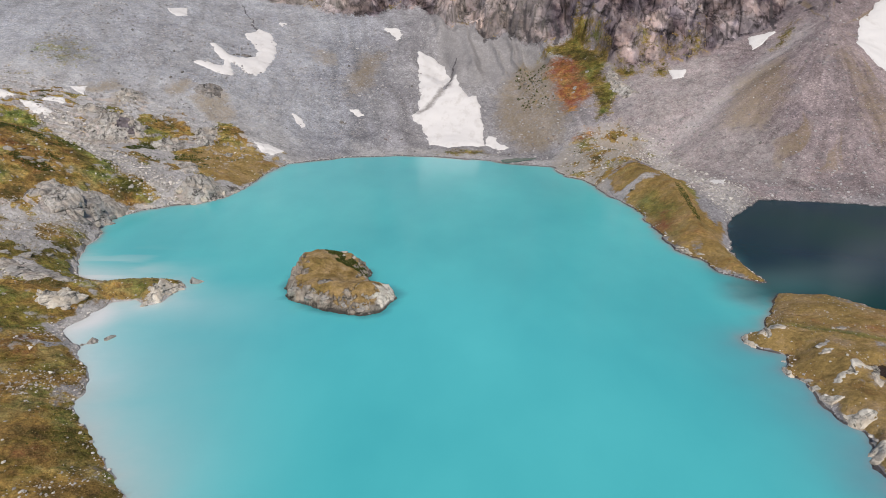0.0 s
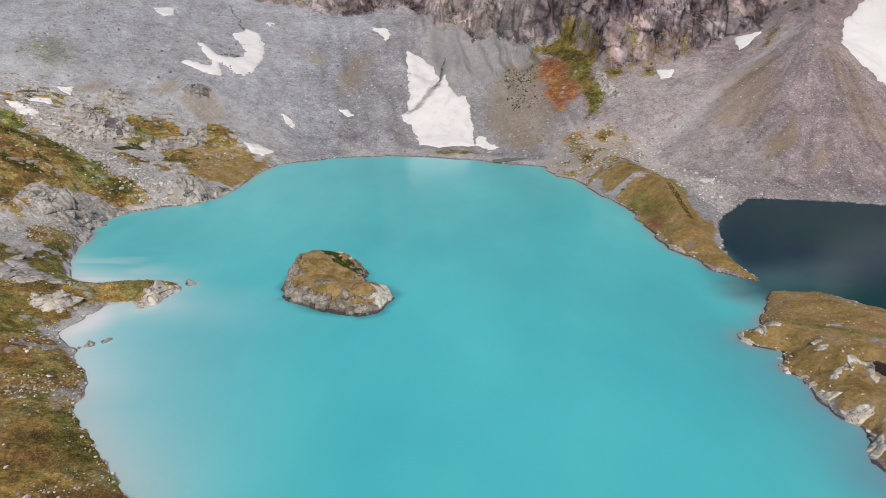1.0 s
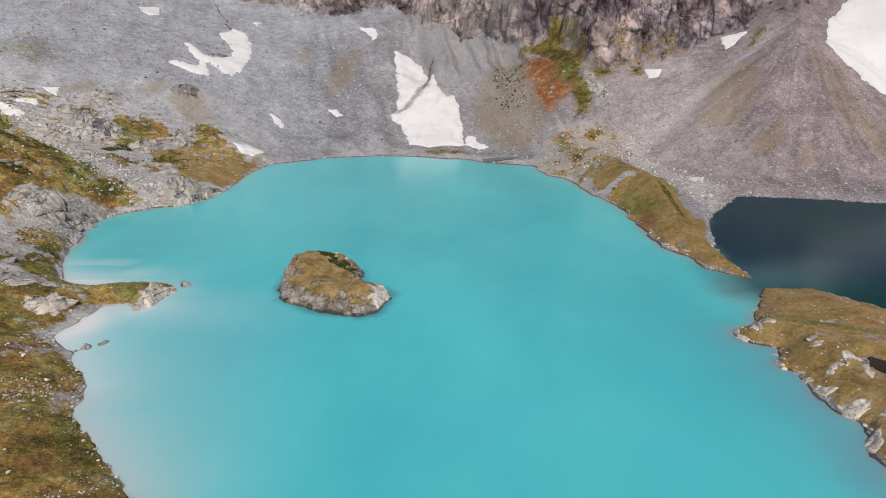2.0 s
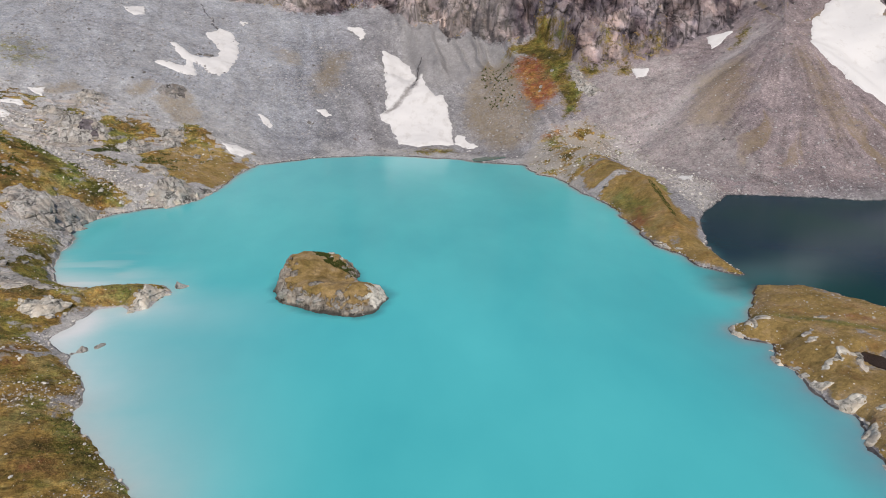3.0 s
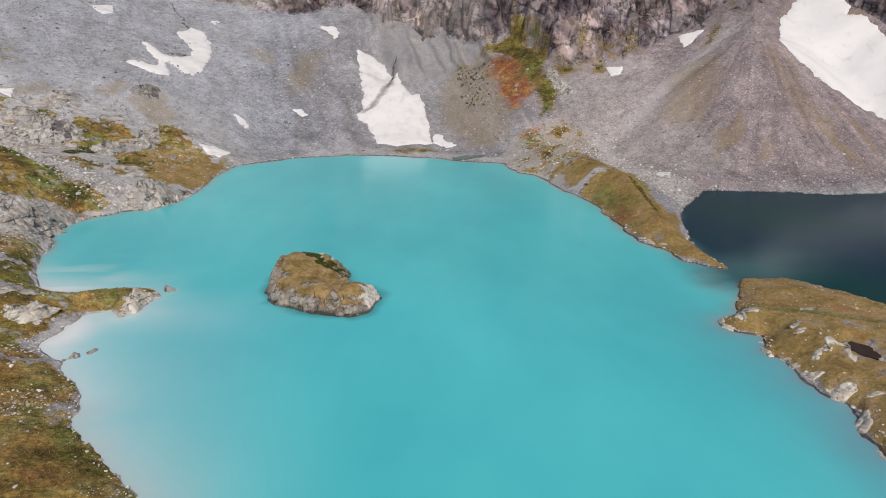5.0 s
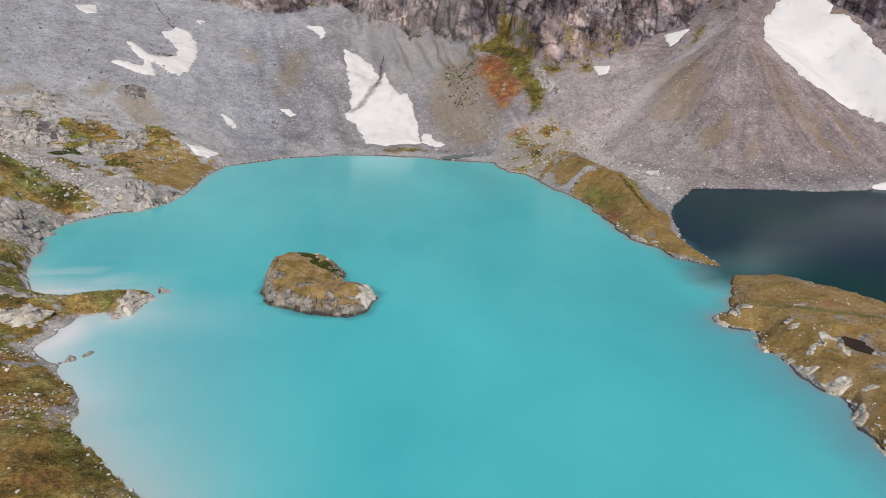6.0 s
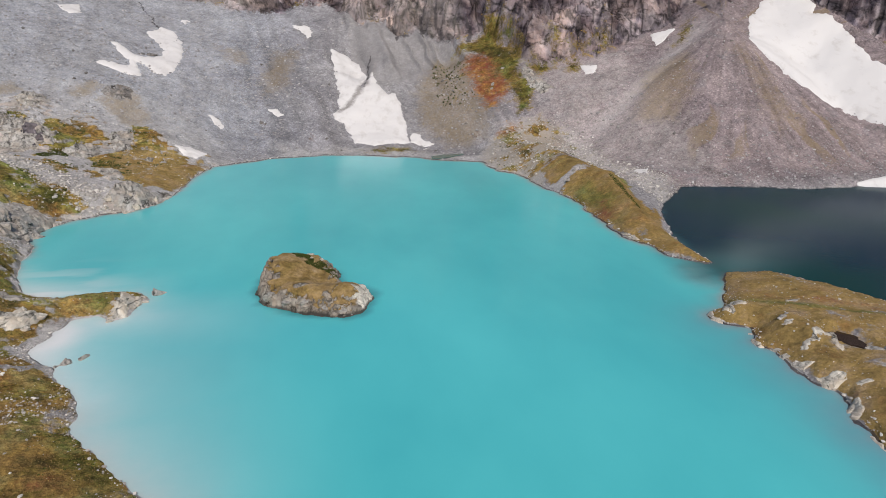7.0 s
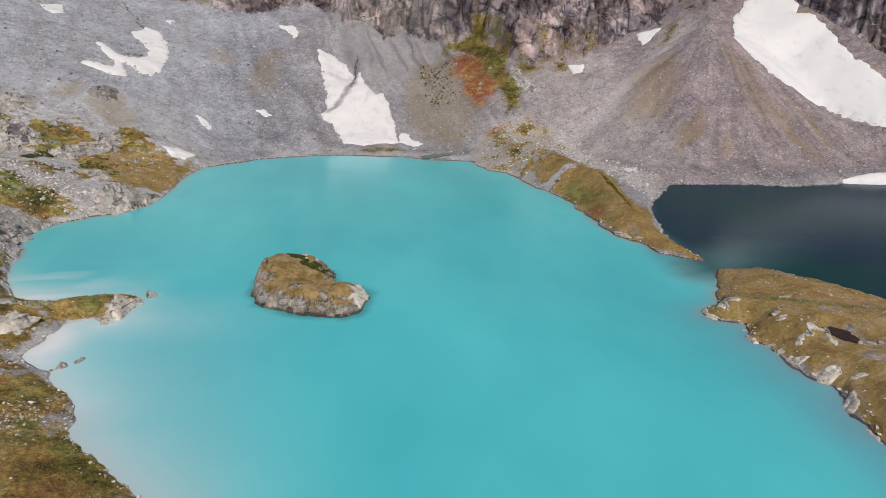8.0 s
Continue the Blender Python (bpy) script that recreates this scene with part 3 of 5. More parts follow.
HIGH_TURF = [[(83, 637), (94, 637), (110, 640), (113, 661), (119, 638), (121, 620), (127, 607), (130, 593), (123, 572), (128, 545), (119, 521), (109, 515), (112, 537), (111, 561), (104, 583), (98, 612)],
             [(133, 579), (150, 570), (152, 561), (133, 560)], [(160, 566), (170, 565), (165, 550), (156, 552)], [(164, 572), (181, 580), (192, 578), (175, 570)], [(183, 579), (192, 580), (199, 564), (191, 566)],
             [(148, 590), (160, 583), (164, 577), (154, 580)], [(251, 560), (261, 556), (243, 534), (236, 537)], [(-8, 502), (14, 493), (36, 504), (28, 513), (3, 511)]]
RIDGE_TURF = [[(88, 497), (105, 505), (106, 496), (90, 480)], [(90, 456), (108, 483), (106, 444), (96, 442), (86, 445)], [(82, 432), (92, 434), (93, 423), (84, 427)], [(105, 495), (122, 509), (127, 503), (113, 493)],
              [(100, 470), (116, 480), (118, 466), (104, 458)], [(98, 425), (112, 436), (118, 424), (104, 412)]]
TAN = [(70, 470), (83, 495), (99, 508), (124, 510), (134, 492), (126, 450), (110, 424), (98, 409), (89, 387), (84, 400), (80, 424), (72, 434)]
GRIT = [(91, 384), (97, 384), (113, 391), (122, 395), (114, 384), (104, 379), (96, 375)]
HEATH = [[(-226, 490), (-215, 508), (-205, 507), (-205, 496), (-218, 488)], [(-240, 467), (-232, 482), (-220, 478), (-222, 469)], [(-178, 529), (-160, 540), (-145, 510), (-154, 496), (-169, 507), (-180, 517)],
         [(-226, 454), (-220, 471), (-208, 480), (-192, 462), (-205, 455)], [(-250, 500), (-230, 520), (-222, 512), (-240, 494)], [(-200, 520), (-186, 540), (-178, 532), (-190, 514)]]
BEACH = [(-62, 488), (-30, 496), (30, 483), (70, 461), (80, 478), (40, 502), (-20, 514), (-62, 506)]
LICHEN = [(-300, 575), (-278, 571), (-259, 557), (-250, 538), (-252, 520), (-272, 510), (-300, 525)]
LAWN = [(-162, 438), (-150, 470), (-128, 474), (-106, 462), (-106, 440), (-113, 402), (-128, 396), (-149, 420)]
BANK = [(-175, 250), (-140, 248), (-112, 240), (-112, 233), (-116, 226), (-117, 215), (-119, 207), (-105, 199), (-99, 191), (-92, 171), (-150, 155), (-175, 200)]
# gullies cut in the rubble
# gully lines in the rubble, only darkened in the colour
GULLIES = [[(-194, 731), (-181, 703), (-167, 670)], [(10, 648), (3, 605)]]
CAPE_GREEN = [(106, 203), (116, 202), (124, 199), (135, 190), (132, 186), (118, 194), (106, 197)]
FAN = [(62, 628), (89, 632), (112, 642), (130, 605), (137, 580), (133, 552), (120, 516), (107, 514), (97, 530), (84, 545), (66, 560), (56, 590)]
ROUGH = [(74, 452), (99, 505), (124, 508), (140, 492), (132, 445), (110, 424), (96, 408), (86, 410), (78, 432)]
RUST_BANK = [(100, 330), (106, 340), (108, 322), (102, 314)]
RUST = [(86, 614), (98, 618), (109, 599), (112, 571), (117, 559), (110, 548), (101, 546), (97, 534), (88, 540), (85, 559), (86, 583), (82, 598)]
RUST_TURF = [[(-135, 198), (-121, 204), (-113, 189), (-114, 180), (-126, 180)], [(-105, 163), (-99, 166), (-94, 155), (-99, 153)], [(-100, 142), (-90, 143), (-87, 139), (-89, 132), (-98, 134)], [(-230, 362), (-205, 372), (-190, 345), (-215, 340)], [(-126, 238), (-110, 246), (-107, 240), (-120, 233)]]
RUBBLE = [[(-199, 315), (-188, 318), (-174, 312), (-161, 314), (-154, 307), (-154, 294), (-175, 274), (-195, 290)], [(-130, 205), (-124, 214), (-119, 213), (-113, 204), (-117, 201), (-125, 200)],
          [(-124, 175), (-114, 179), (-106, 177), (-102, 184), (-98, 177), (-101, 170), (-108, 165), (-120, 163)], [(-90, 122), (-86, 128), (-82, 131), (-78, 137), (-73, 135), (-79, 127), (-83, 122)],
          [(-162, 252), (-155, 254), (-141, 248), (-131, 241), (-141, 234), (-158, 238)]]
RED_SPOT = [(92, 505), (105, 507), (106, 500), (95, 498)]
WASH = [[(38, 548), (44, 595), (66, 636), (90, 634), (90, 576), (92, 536), (86, 504), (58, 508)], [(-70, 655), (-52, 655), (-58, 600), (-75, 580), (-82, 610)],
        [(-118, 655), (-96, 652), (-92, 625), (-110, 628)], [(180, 470), (205, 520), (240, 520), (225, 480), (200, 452)], [(262, 500), (270, 500), (272, 440), (258, 420)],
        [(76, 450), (99, 505), (124, 506), (138, 490), (130, 440), (110, 420), (96, 408), (86, 410), (80, 432)]]
PALE = [[(-255, 461), (-238, 467), (-209, 428), (-166, 394), (-146, 380), (-139, 364), (-151, 355), (-160, 378), (-200, 395)],
        [(132, 500), (145, 495), (150, 430), (165, 385), (150, 355), (140, 350), (140, 400), (126, 432), (134, 460)],
        [(-215, 300), (-162, 322), (-158, 300), (-175, 285), (-215, 270)]]
BARE = [[(-191, 318), (-182, 342), (-165, 351), (-159, 340), (-158, 316), (-173, 310)], [(-226, 455), (-211, 472), (-194, 469), (-188, 447), (-214, 443)],
        [(-142, 364), (-137, 384), (-125, 386), (-112, 398), (-120, 376), (-130, 364)]]


def cover(x, y, z, slope):
    """The shares of turf, rock and so on at points of the ground."""
    wx, wy = x + 3.0 * grain(x, y, 11, 4, 21, 0.65), y + 3.0 * grain(x, y, 11, 4, 22, 0.65)

    def zone(outlines, soft):
        total = np.zeros(x.shape)
        for line in outlines:
            a = np.array(line, float)
            lo, hi = a.min(0) - 25, a.max(0) + 25
            k = np.nonzero((x > lo[0]) & (x < hi[0]) & (y > lo[1]) & (y < hi[1]))
            total[k] = np.maximum(total[k], step(soft, -soft, inside_by(wx[k], wy[k], a)))
        return total

    s = from_shore(x, y)
    cape = zone([CAPE_TURF], 3)
    cliff = step(-4, 6, cliff_depth(x, y)) * step(430, 480, y)
    left = step(-85, -120, x) * step(185, 215, y) * step(520, 480, y)
    rock = np.maximum(np.maximum(cliff, zone(BARE, 2.5)), step(0.75, 1.25, slope) * step(0.5, 3, z) * 0.9 * (1 - step(590, 610, y)))
    rock = np.maximum(rock, left * step(0.6, 1.0, slope) * 0.9)
    tan = zone([TAN], 8)
    rock = np.maximum(rock, 0.12 * tan)
    turf = np.maximum(np.maximum(zone(TURF, 3), cape), np.maximum(0.92 * zone(HIGH_TURF[:3], 10), 0.72 * zone(HIGH_TURF[3:], 10)))
    turf = np.maximum(turf, np.maximum(0.55 * zone([FAN], 16) * step(-0.3, 0.5, grain(x, y, 17, 4, 30, 0.6)), np.maximum(0.72 * zone(RIDGE_TURF, 8), 0.85 * zone([ROUGH], 6) * step(-0.1, 0.35, grain(x, y, 11, 4, 39, 0.62)))))
    turf = np.maximum(turf, 0.42 * zone([LICHEN], 16))
    turf = np.maximum(turf, np.maximum(0.8 * zone([BANK], 3), 0.34 * zone([RUBBLE[0]], 6)))
    south = step(120, 60, y)
    turf = np.maximum(turf, south)
    turf = turf * (1 - 0.85 * zone(BARE, 2.5)) * (1 - 0.8 * zone([GRIT], 1.5)) * (1 - 0.25 * zone(RUBBLE, 3)) * step(0.0, 0.8, s + 0.8 * grain(x, y, 5, 2, 23))
    turf = turf * (1 - 0.5 * step(0.35, 0.75, grain(x, y, 13, 4, 24, 0.6))) * (1 - 0.8 * left * step(0.75, 1.2, slope))
    turf = np.maximum(turf, left * 0.8 * step(0.15, 0.5, grain(x, y, 16, 4, 35, 0.65)) * step(0.8, 0.5, slope) * (1 - zone([PALE[0]], 4)))
    turf = np.maximum(turf, cliff * 0.6 * step(0.15, 0.5, grain(x, y, 28, 4, 25)) * step(1.6, 0.8, slope))
    # the western banks: turf broken by rubble, and greener in the hollows
    cove = step(-85, -95, x) * step(188, 200, y) * step(285, 268, y) * (1 - 0.75 * step(-126, -116, x) * step(226, 236, y))
    banks = step(-60, -75, x) * step(320, 290, y)
    turf = turf * (1 - 0.7 * banks * step(0.15, 0.45, grain(x + 0.5 * y, y - 0.2 * x, 11, 4, 48, 0.62)) * step(150, 185, y) * (1 - step(-126, -116, x) * step(226, 236, y))) * (1 - cove * step(3.6, 2, s))
    turf = np.maximum(turf, banks * 0.78 * step(-0.15, 0.25, grain(x, y, 12, 4, 40, 0.6)) * (1 - cove * step(4, 2.2, s)) * step(1.5, 3.5, s) * (1 - 0.9 * zone(BARE, 2.5)))
    mossy = banks * step(0.0, 0.45, grain(x, y, 15, 4, 49, 0.6))
    # the cape's shallow trough: greener along it, browner on the rise beyond
    fold = along(wx, wy, [(104, 214, 0.6), (116, 206, 1), (134, 195, 1), (165, 178, 1)], 2.6)
    slope_brown = along(wx, wy, [(110, 222, 0.5), (122, 212, 1), (140, 201, 1), (170, 184, 1)], 5)
    # runs of stone down the aprons and round the cone
    turn, run = np.arctan2(x - 268, 524 - y), np.hypot(x - 268, y - 524)
    fan = grain(turn * 90 + 4 * grain(x, y, 30, 2, 26), run * 0.12, 4, 3, 27, 0.65)
    fall = grain(x + 0.2 * y + 5 * grain(x, y, 40, 2, 28), y * 0.14, 8, 4, 29, 0.65)
    on_cone = step(130, 170, x) * step(150, 110, run)
    streaks = 0.9 * (fall * (1 - on_cone) + fan * on_cone)
    stream = along(x + 2 * grain(x, y, 12, 3, 77), y, [(252, 540, 0.8), (202, 508, 1), (166, 488, 1), (138, 474, 0.7)], 13)
    streaks = streaks + 1.1 * stream
    brown = on_cone * step(0.25, 0.8, grain(turn * 60 + 5 * grain(x, y, 25, 2, 33), run * 0.08, 5, 3, 34)) * step(-0.9, -0.5, turn)
    ribs = step(590, 625, y) * step(4, -6, cliff_depth(x, y)) * step(-12, 4, x) * step(92, 78, x)
    shore = step(4 - 2.6 * np.maximum(step(80, 92, x) * step(440, 420, y), step(-60, -70, x) * step(320, 300, y)), 0.5, s) * step(-1, 0.1, s)
    shore = np.maximum(shore, cove * step(3.6 * cove, 1.6 * cove, s + grain(x, y, 6, 3, 47)) * step(-1, 0.1, s))
    shore = shore * (1 - step(80, 92, x) * step(440, 420, y) * step(0.25, -0.1, grain(x, y, 10, 2, 38)))
    # mask of the painted recess shade and of the gully lines
    seams = np.zeros(x.shape)
    for lines, wide in ((SHADED_CLEFTS, 2.2), (GULLIES, 1.0)):
        for line in lines:
            a = np.array(line, float)
            k = np.nonzero((x > a[:, 0].min() - 15) & (x < a[:, 0].max() + 15) & (y > a[:, 1].min() - 25) & (y < a[:, 1].max() + 25))
            seams[k] = np.maximum(seams[k], along(wx[k], wy[k], [(p, q, 1.0) for p, q in line], wide))
    # plates and joints of the bedrock: tone by plate height, edges darkened
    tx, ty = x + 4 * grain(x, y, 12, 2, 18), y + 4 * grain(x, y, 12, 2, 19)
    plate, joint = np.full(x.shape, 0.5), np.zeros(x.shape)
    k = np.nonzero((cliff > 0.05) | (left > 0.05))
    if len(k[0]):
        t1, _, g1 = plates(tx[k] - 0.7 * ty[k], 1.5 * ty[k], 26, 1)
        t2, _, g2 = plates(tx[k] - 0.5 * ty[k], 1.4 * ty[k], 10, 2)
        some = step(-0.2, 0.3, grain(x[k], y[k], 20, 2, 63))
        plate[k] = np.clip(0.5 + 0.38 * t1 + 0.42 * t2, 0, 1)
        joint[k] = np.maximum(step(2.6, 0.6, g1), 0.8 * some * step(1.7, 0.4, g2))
    return {"turf": turf, "plate": plate, "joint": joint, "sedge": zone(HIGH_TURF, 8) * step(490, 520, y), "green": np.maximum.reduce([0.9 * zone(GREENS, 5), 0.9 * zone([LICHEN], 12), 0.3 * zone([CAPE_GREEN], 4), 0.85 * fold, 0.7 * zone(HIGH_TURF, 12), 0.8 * mossy]), "dry": np.maximum.reduce([cape, 0.8 * zone([LAWN], 6), 0.6 * step(85, 92, x) * step(420, 400, y)]), "rust": np.maximum.reduce([zone([RUST, RUST_BANK, RED_SPOT], 10) * 0.92, 0.4 * zone(RUST_TURF, 8), 0.42 * slope_brown]), "rock": rock * (1 - 0.9 * turf),
            "wash": np.maximum.reduce([zone(WASH, 12) * 0.8, 0.8 * zone(HEATH, 5), 0.85 * brown, 0.6 * tan]), "pale": np.maximum(np.maximum(zone(PALE, 8) * 0.85, step(-60, -130, x) * (0.6 * step(560, 490, y) + 0.34 * step(490, 560, y))), np.maximum.reduce([0.8 * shore, 0.8 * tan, 0.36 * step(105, 140, x) * step(222, 190, x) * step(385, 410, y) * (1 - cliff), 0.2 * cliff * step(98, 84, x) * step(-20, 10, x), 0.62 * np.minimum(1, stream), 0.6 * zone([GRIT], 3), 0.55 * zone([BEACH], 7)])), "cool": step(-10, -120, x) * step(455, 520, y), "warm": step(60, 170, x) * step(350, 400, y), "streak": 0.5 + 0.5 * np.clip(streaks, -1, 1),
            "silt_and_glare": step(0.1, 0.6, ribs), "wet_and_shade": np.maximum(0.85 * seams, step(0.6, 0.25, z) * step(-0.3, 0.2, s) * step(3, 1, s) * (1 - cove) * (1 - 0.8 * step(-50, -60, x) * step(340, 320, y)))}


def attribute(me, name, values):
    me.attributes.new(name, "FLOAT", "POINT").data.foreach_set("value", np.ascontiguousarray(values, np.float32).ravel())


def sheet(name, verts, quads, material, parent=None):
    """A mesh object from arrays of points and four-cornered faces."""
    me = bpy.data.meshes.new(name)
    me.vertices.add(len(verts))
    me.vertices.foreach_set("co", np.ascontiguousarray(verts, np.float32).ravel())
    me.loops.add(quads.size)
    me.loops.foreach_set("vertex_index", np.ascontiguousarray(quads, np.int32).ravel())
    me.polygons.add(len(quads))
    k = quads.shape[1]
    me.polygons.foreach_set("loop_start", np.arange(0, quads.size, k, dtype=np.int32))
    me.polygons.foreach_set("use_smooth", np.ones(len(quads), bool))
    me.materials.append(material)
    me.update(calc_edges=True)
    me.validate()
    ob = new(name, me)
    if parent:
        ob.parent = parent
    return ob


def grid_quads(rows, cols, closed=False):
    i, j = np.meshgrid(np.arange(rows - 1), np.arange(cols if closed else cols - 1), indexing="ij")
    jn = (j + 1) % cols
    return np.stack([i * cols + j, i * cols + jn, (i + 1) * cols + jn, (i + 1) * cols + j], -1).reshape(-1, 4)


# ---- ground: one sheet of rings, close-meshed over the valley's head ----
HUB = (-18.0, 0.0)
rings = np.concatenate([np.arange(2, 112, 10), np.arange(112, 300, 0.62), np.arange(300, 560, 0.85), np.arange(560, 780, 1.1), 780 * 1.06 ** np.arange(0, 29)])
turns = np.radians(np.concatenate([np.arange(-37.0, 47.0, 0.092), np.arange(47.0, 323.0, 3.0)]))
_r, _a = np.meshgrid(rings, turns, indexing="ij")
gx, gy = HUB[0] + _r * np.sin(_a), HUB[1] + _r * np.cos(_a)
gz = height(gx, gy)
_zr, _za = np.gradient(gz, rings, axis=0), np.gradient(gz, turns, axis=1) / _r
slope = np.hypot(_zr, _za)
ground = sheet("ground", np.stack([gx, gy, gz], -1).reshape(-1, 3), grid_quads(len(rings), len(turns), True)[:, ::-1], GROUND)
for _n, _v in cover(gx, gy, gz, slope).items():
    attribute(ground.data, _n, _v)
tagged(ground, "grey scree slopes, crags and ochre autumn turf round a mountain lake", "ground", kind="structure")

# ---- water ----
# the island's plan
ISLE = np.array([(-58.5, 248), (-56, 240), (-51, 234.5), (-45, 230.5), (-39, 227.5), (-34, 225.5), (-27, 224), (-22, 226.5), (-18, 234), (-16.5, 244), (-20, 250), (-26, 254),
                 (-28, 259), (-28, 266), (-32, 274), (-42, 280), (-52, 276), (-58, 262)])
wx, wy = np.meshgrid(np.concatenate([np.arange(-172, 180, 1.6), np.arange(180, 470, 6)]), np.arange(-40, 510, 1.6))
ws = from_shore(wx, wy)
_ids = np.arange(wx.size).reshape(wx.shape)
_q = np.stack([_ids[:-1, :-1], _ids[:-1, 1:], _ids[1:, 1:], _ids[1:, :-1]], -1)
_keep = np.minimum.reduce([ws[:-1, :-1], ws[:-1, 1:], ws[1:, 1:], ws[1:, :-1]]) < 2.5
_q = _q[_keep]
_used = np.unique(_q)
_back = np.full(wx.size, -1)
_back[_used] = np.arange(len(_used))
wx, wy, ws = wx.ravel()[_used], wy.ravel()[_used], ws.ravel()[_used]
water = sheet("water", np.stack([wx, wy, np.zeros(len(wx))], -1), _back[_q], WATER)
tarn = step(-9, 16, inside_by(wx, wy, np.array([(108, 258), (112, 300), (125, 345), (150, 395), (480, 390), (480, 120), (200, 150), (135, 215), (105, 241)], float)) * -1 + 3 * grain(wx, wy, 14, 3, 31))
west_side = step(-55, -95, wx + 0.12 * (wy - 200)) * step(320, 270, wy)
# silt and painted sky glare in one mask, strongest in the western bays
silt_and_glare = west_side * np.exp(ws / (7 + 2 * grain(wx, wy, 30, 2, 36))) * 0.3 + 0.42 * hump(wx, wy, -136, 262, 24, 11) + 0.40 * step(-20, -75, wx) * step(262, 225, wy) * np.exp(ws / 30) + 0.55 * hump(wx, wy, -117, 220, 9, 13) + west_side * 0.32 * hump(wx, wy, -135, 270, 22, 22) * step(-0.1, 0.6, grain(wx * 0.25, wy, 7, 3, 37))
shoal = np.exp(ws / (1.6 + 0.8 * grain(wx, wy, 20, 2, 32))) * (1 - 0.8 * west_side)
shoal = np.maximum(shoal, 0.4 * np.exp(ws / (6 + 2 * grain(wx, wy, 25, 2, 44))) * np.maximum(step(80, 90, wx) * step(195, 165, wy), step(-112, -102, wx) * step(185, 170, wy) * step(20, -30, wx)))
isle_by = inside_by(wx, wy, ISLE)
shoal = np.maximum(shoal, 0.45 * along(wx, wy + 2 * grain(wx, wy, 8, 3, 46), [(120, 257, 0.8), (113, 250, 1), (110, 240, 1), (113, 233, 0.8)], 8))
# painted dark rim round the island, for its reflection and shade
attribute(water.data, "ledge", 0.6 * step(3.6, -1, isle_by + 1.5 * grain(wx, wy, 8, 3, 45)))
tarn = tarn * (1 - 0.1 * hump(wx, wy, 122, 250, 24, 14))
attribute(water.data, "murk", 0.6 * np.exp(np.minimum(ws, 0) / 15) * step(55, 90, wx) * step(240, 185, wy))
# where the pale reflection by the passage is put into the tarn's colour
attribute(water.data, "tarn_haze", 0.55 * hump(wx, wy + 3 * grain(wx, wy, 16, 3, 64), 138, 264, 30, 13, 15))
attribute(water.data, "tarn", tarn)
attribute(water.data, "silt_and_glare", np.clip(silt_and_glare, 0, 1))
attribute(water.data, "shoal", np.clip(shoal * 0.8, 0, 1))
tagged(water, "milky turquoise glacial lake running into a dark blue tarn", "lake", kind="structure")


# ---- snow ----
SNOW_SEAM = [(10, 625, 1.0), (1, 596, 1.0), (-7, 577, 1.0), (-20, 563, 1.0)]          # where stones wash over the largest tongue


def snow_patch(outline, label, deep=1.0, cell=0.9, ragged=1.0):
    a = np.array(outline, float)
    lo, hi = a.min(0) - 3, a.max(0) + 3
    x, y = np.meshgrid(np.arange(lo[0], hi[0], cell), np.arange(lo[1], hi[1], cell))
    d = -inside_by(x + ragged * grain(x, y, 5, 3, 41, 0.6), y + ragged * grain(x, y, 5, 3, 42, 0.6), a)
    z = height(x, y, False) + np.where(d > 0, 0.4 + deep * (1 - np.exp(-d / 4)), 0.4 + d * 0.9)
    z = z + 0.2 * grain(x, y, 9, 2, 43) * step(0, 4, d)
    ids = np.arange(x.size).reshape(x.shape)
    q = np.stack([ids[:-1, :-1], ids[:-1, 1:], ids[1:, 1:], ids[1:, :-1]], -1)
    keep = np.maximum.reduce([d[:-1, :-1], d[:-1, 1:], d[1:, 1:], d[1:, :-1]]) > -1.6
    q = q[keep]
    used = np.unique(q)
    back = np.full(x.size, -1)
    back[used] = np.arange(len(used))
    pts = np.stack([x, y, z], -1).reshape(-1, 3)[used]
    base = pts.mean(0)
    ob = sheet("snow_patch", pts - base, back[q], SNOW if base[0] > 260 else GREY_SNOW)
    ob.location = base
    attribute(ob.data, "dirt", along(pts[:, 0] + 2 * grain(pts[:, 0], pts[:, 1], 9, 3, 79), pts[:, 1], SNOW_SEAM, 3.2))
    return tagged(ob, label, "snow", "old snow patches on the slopes")


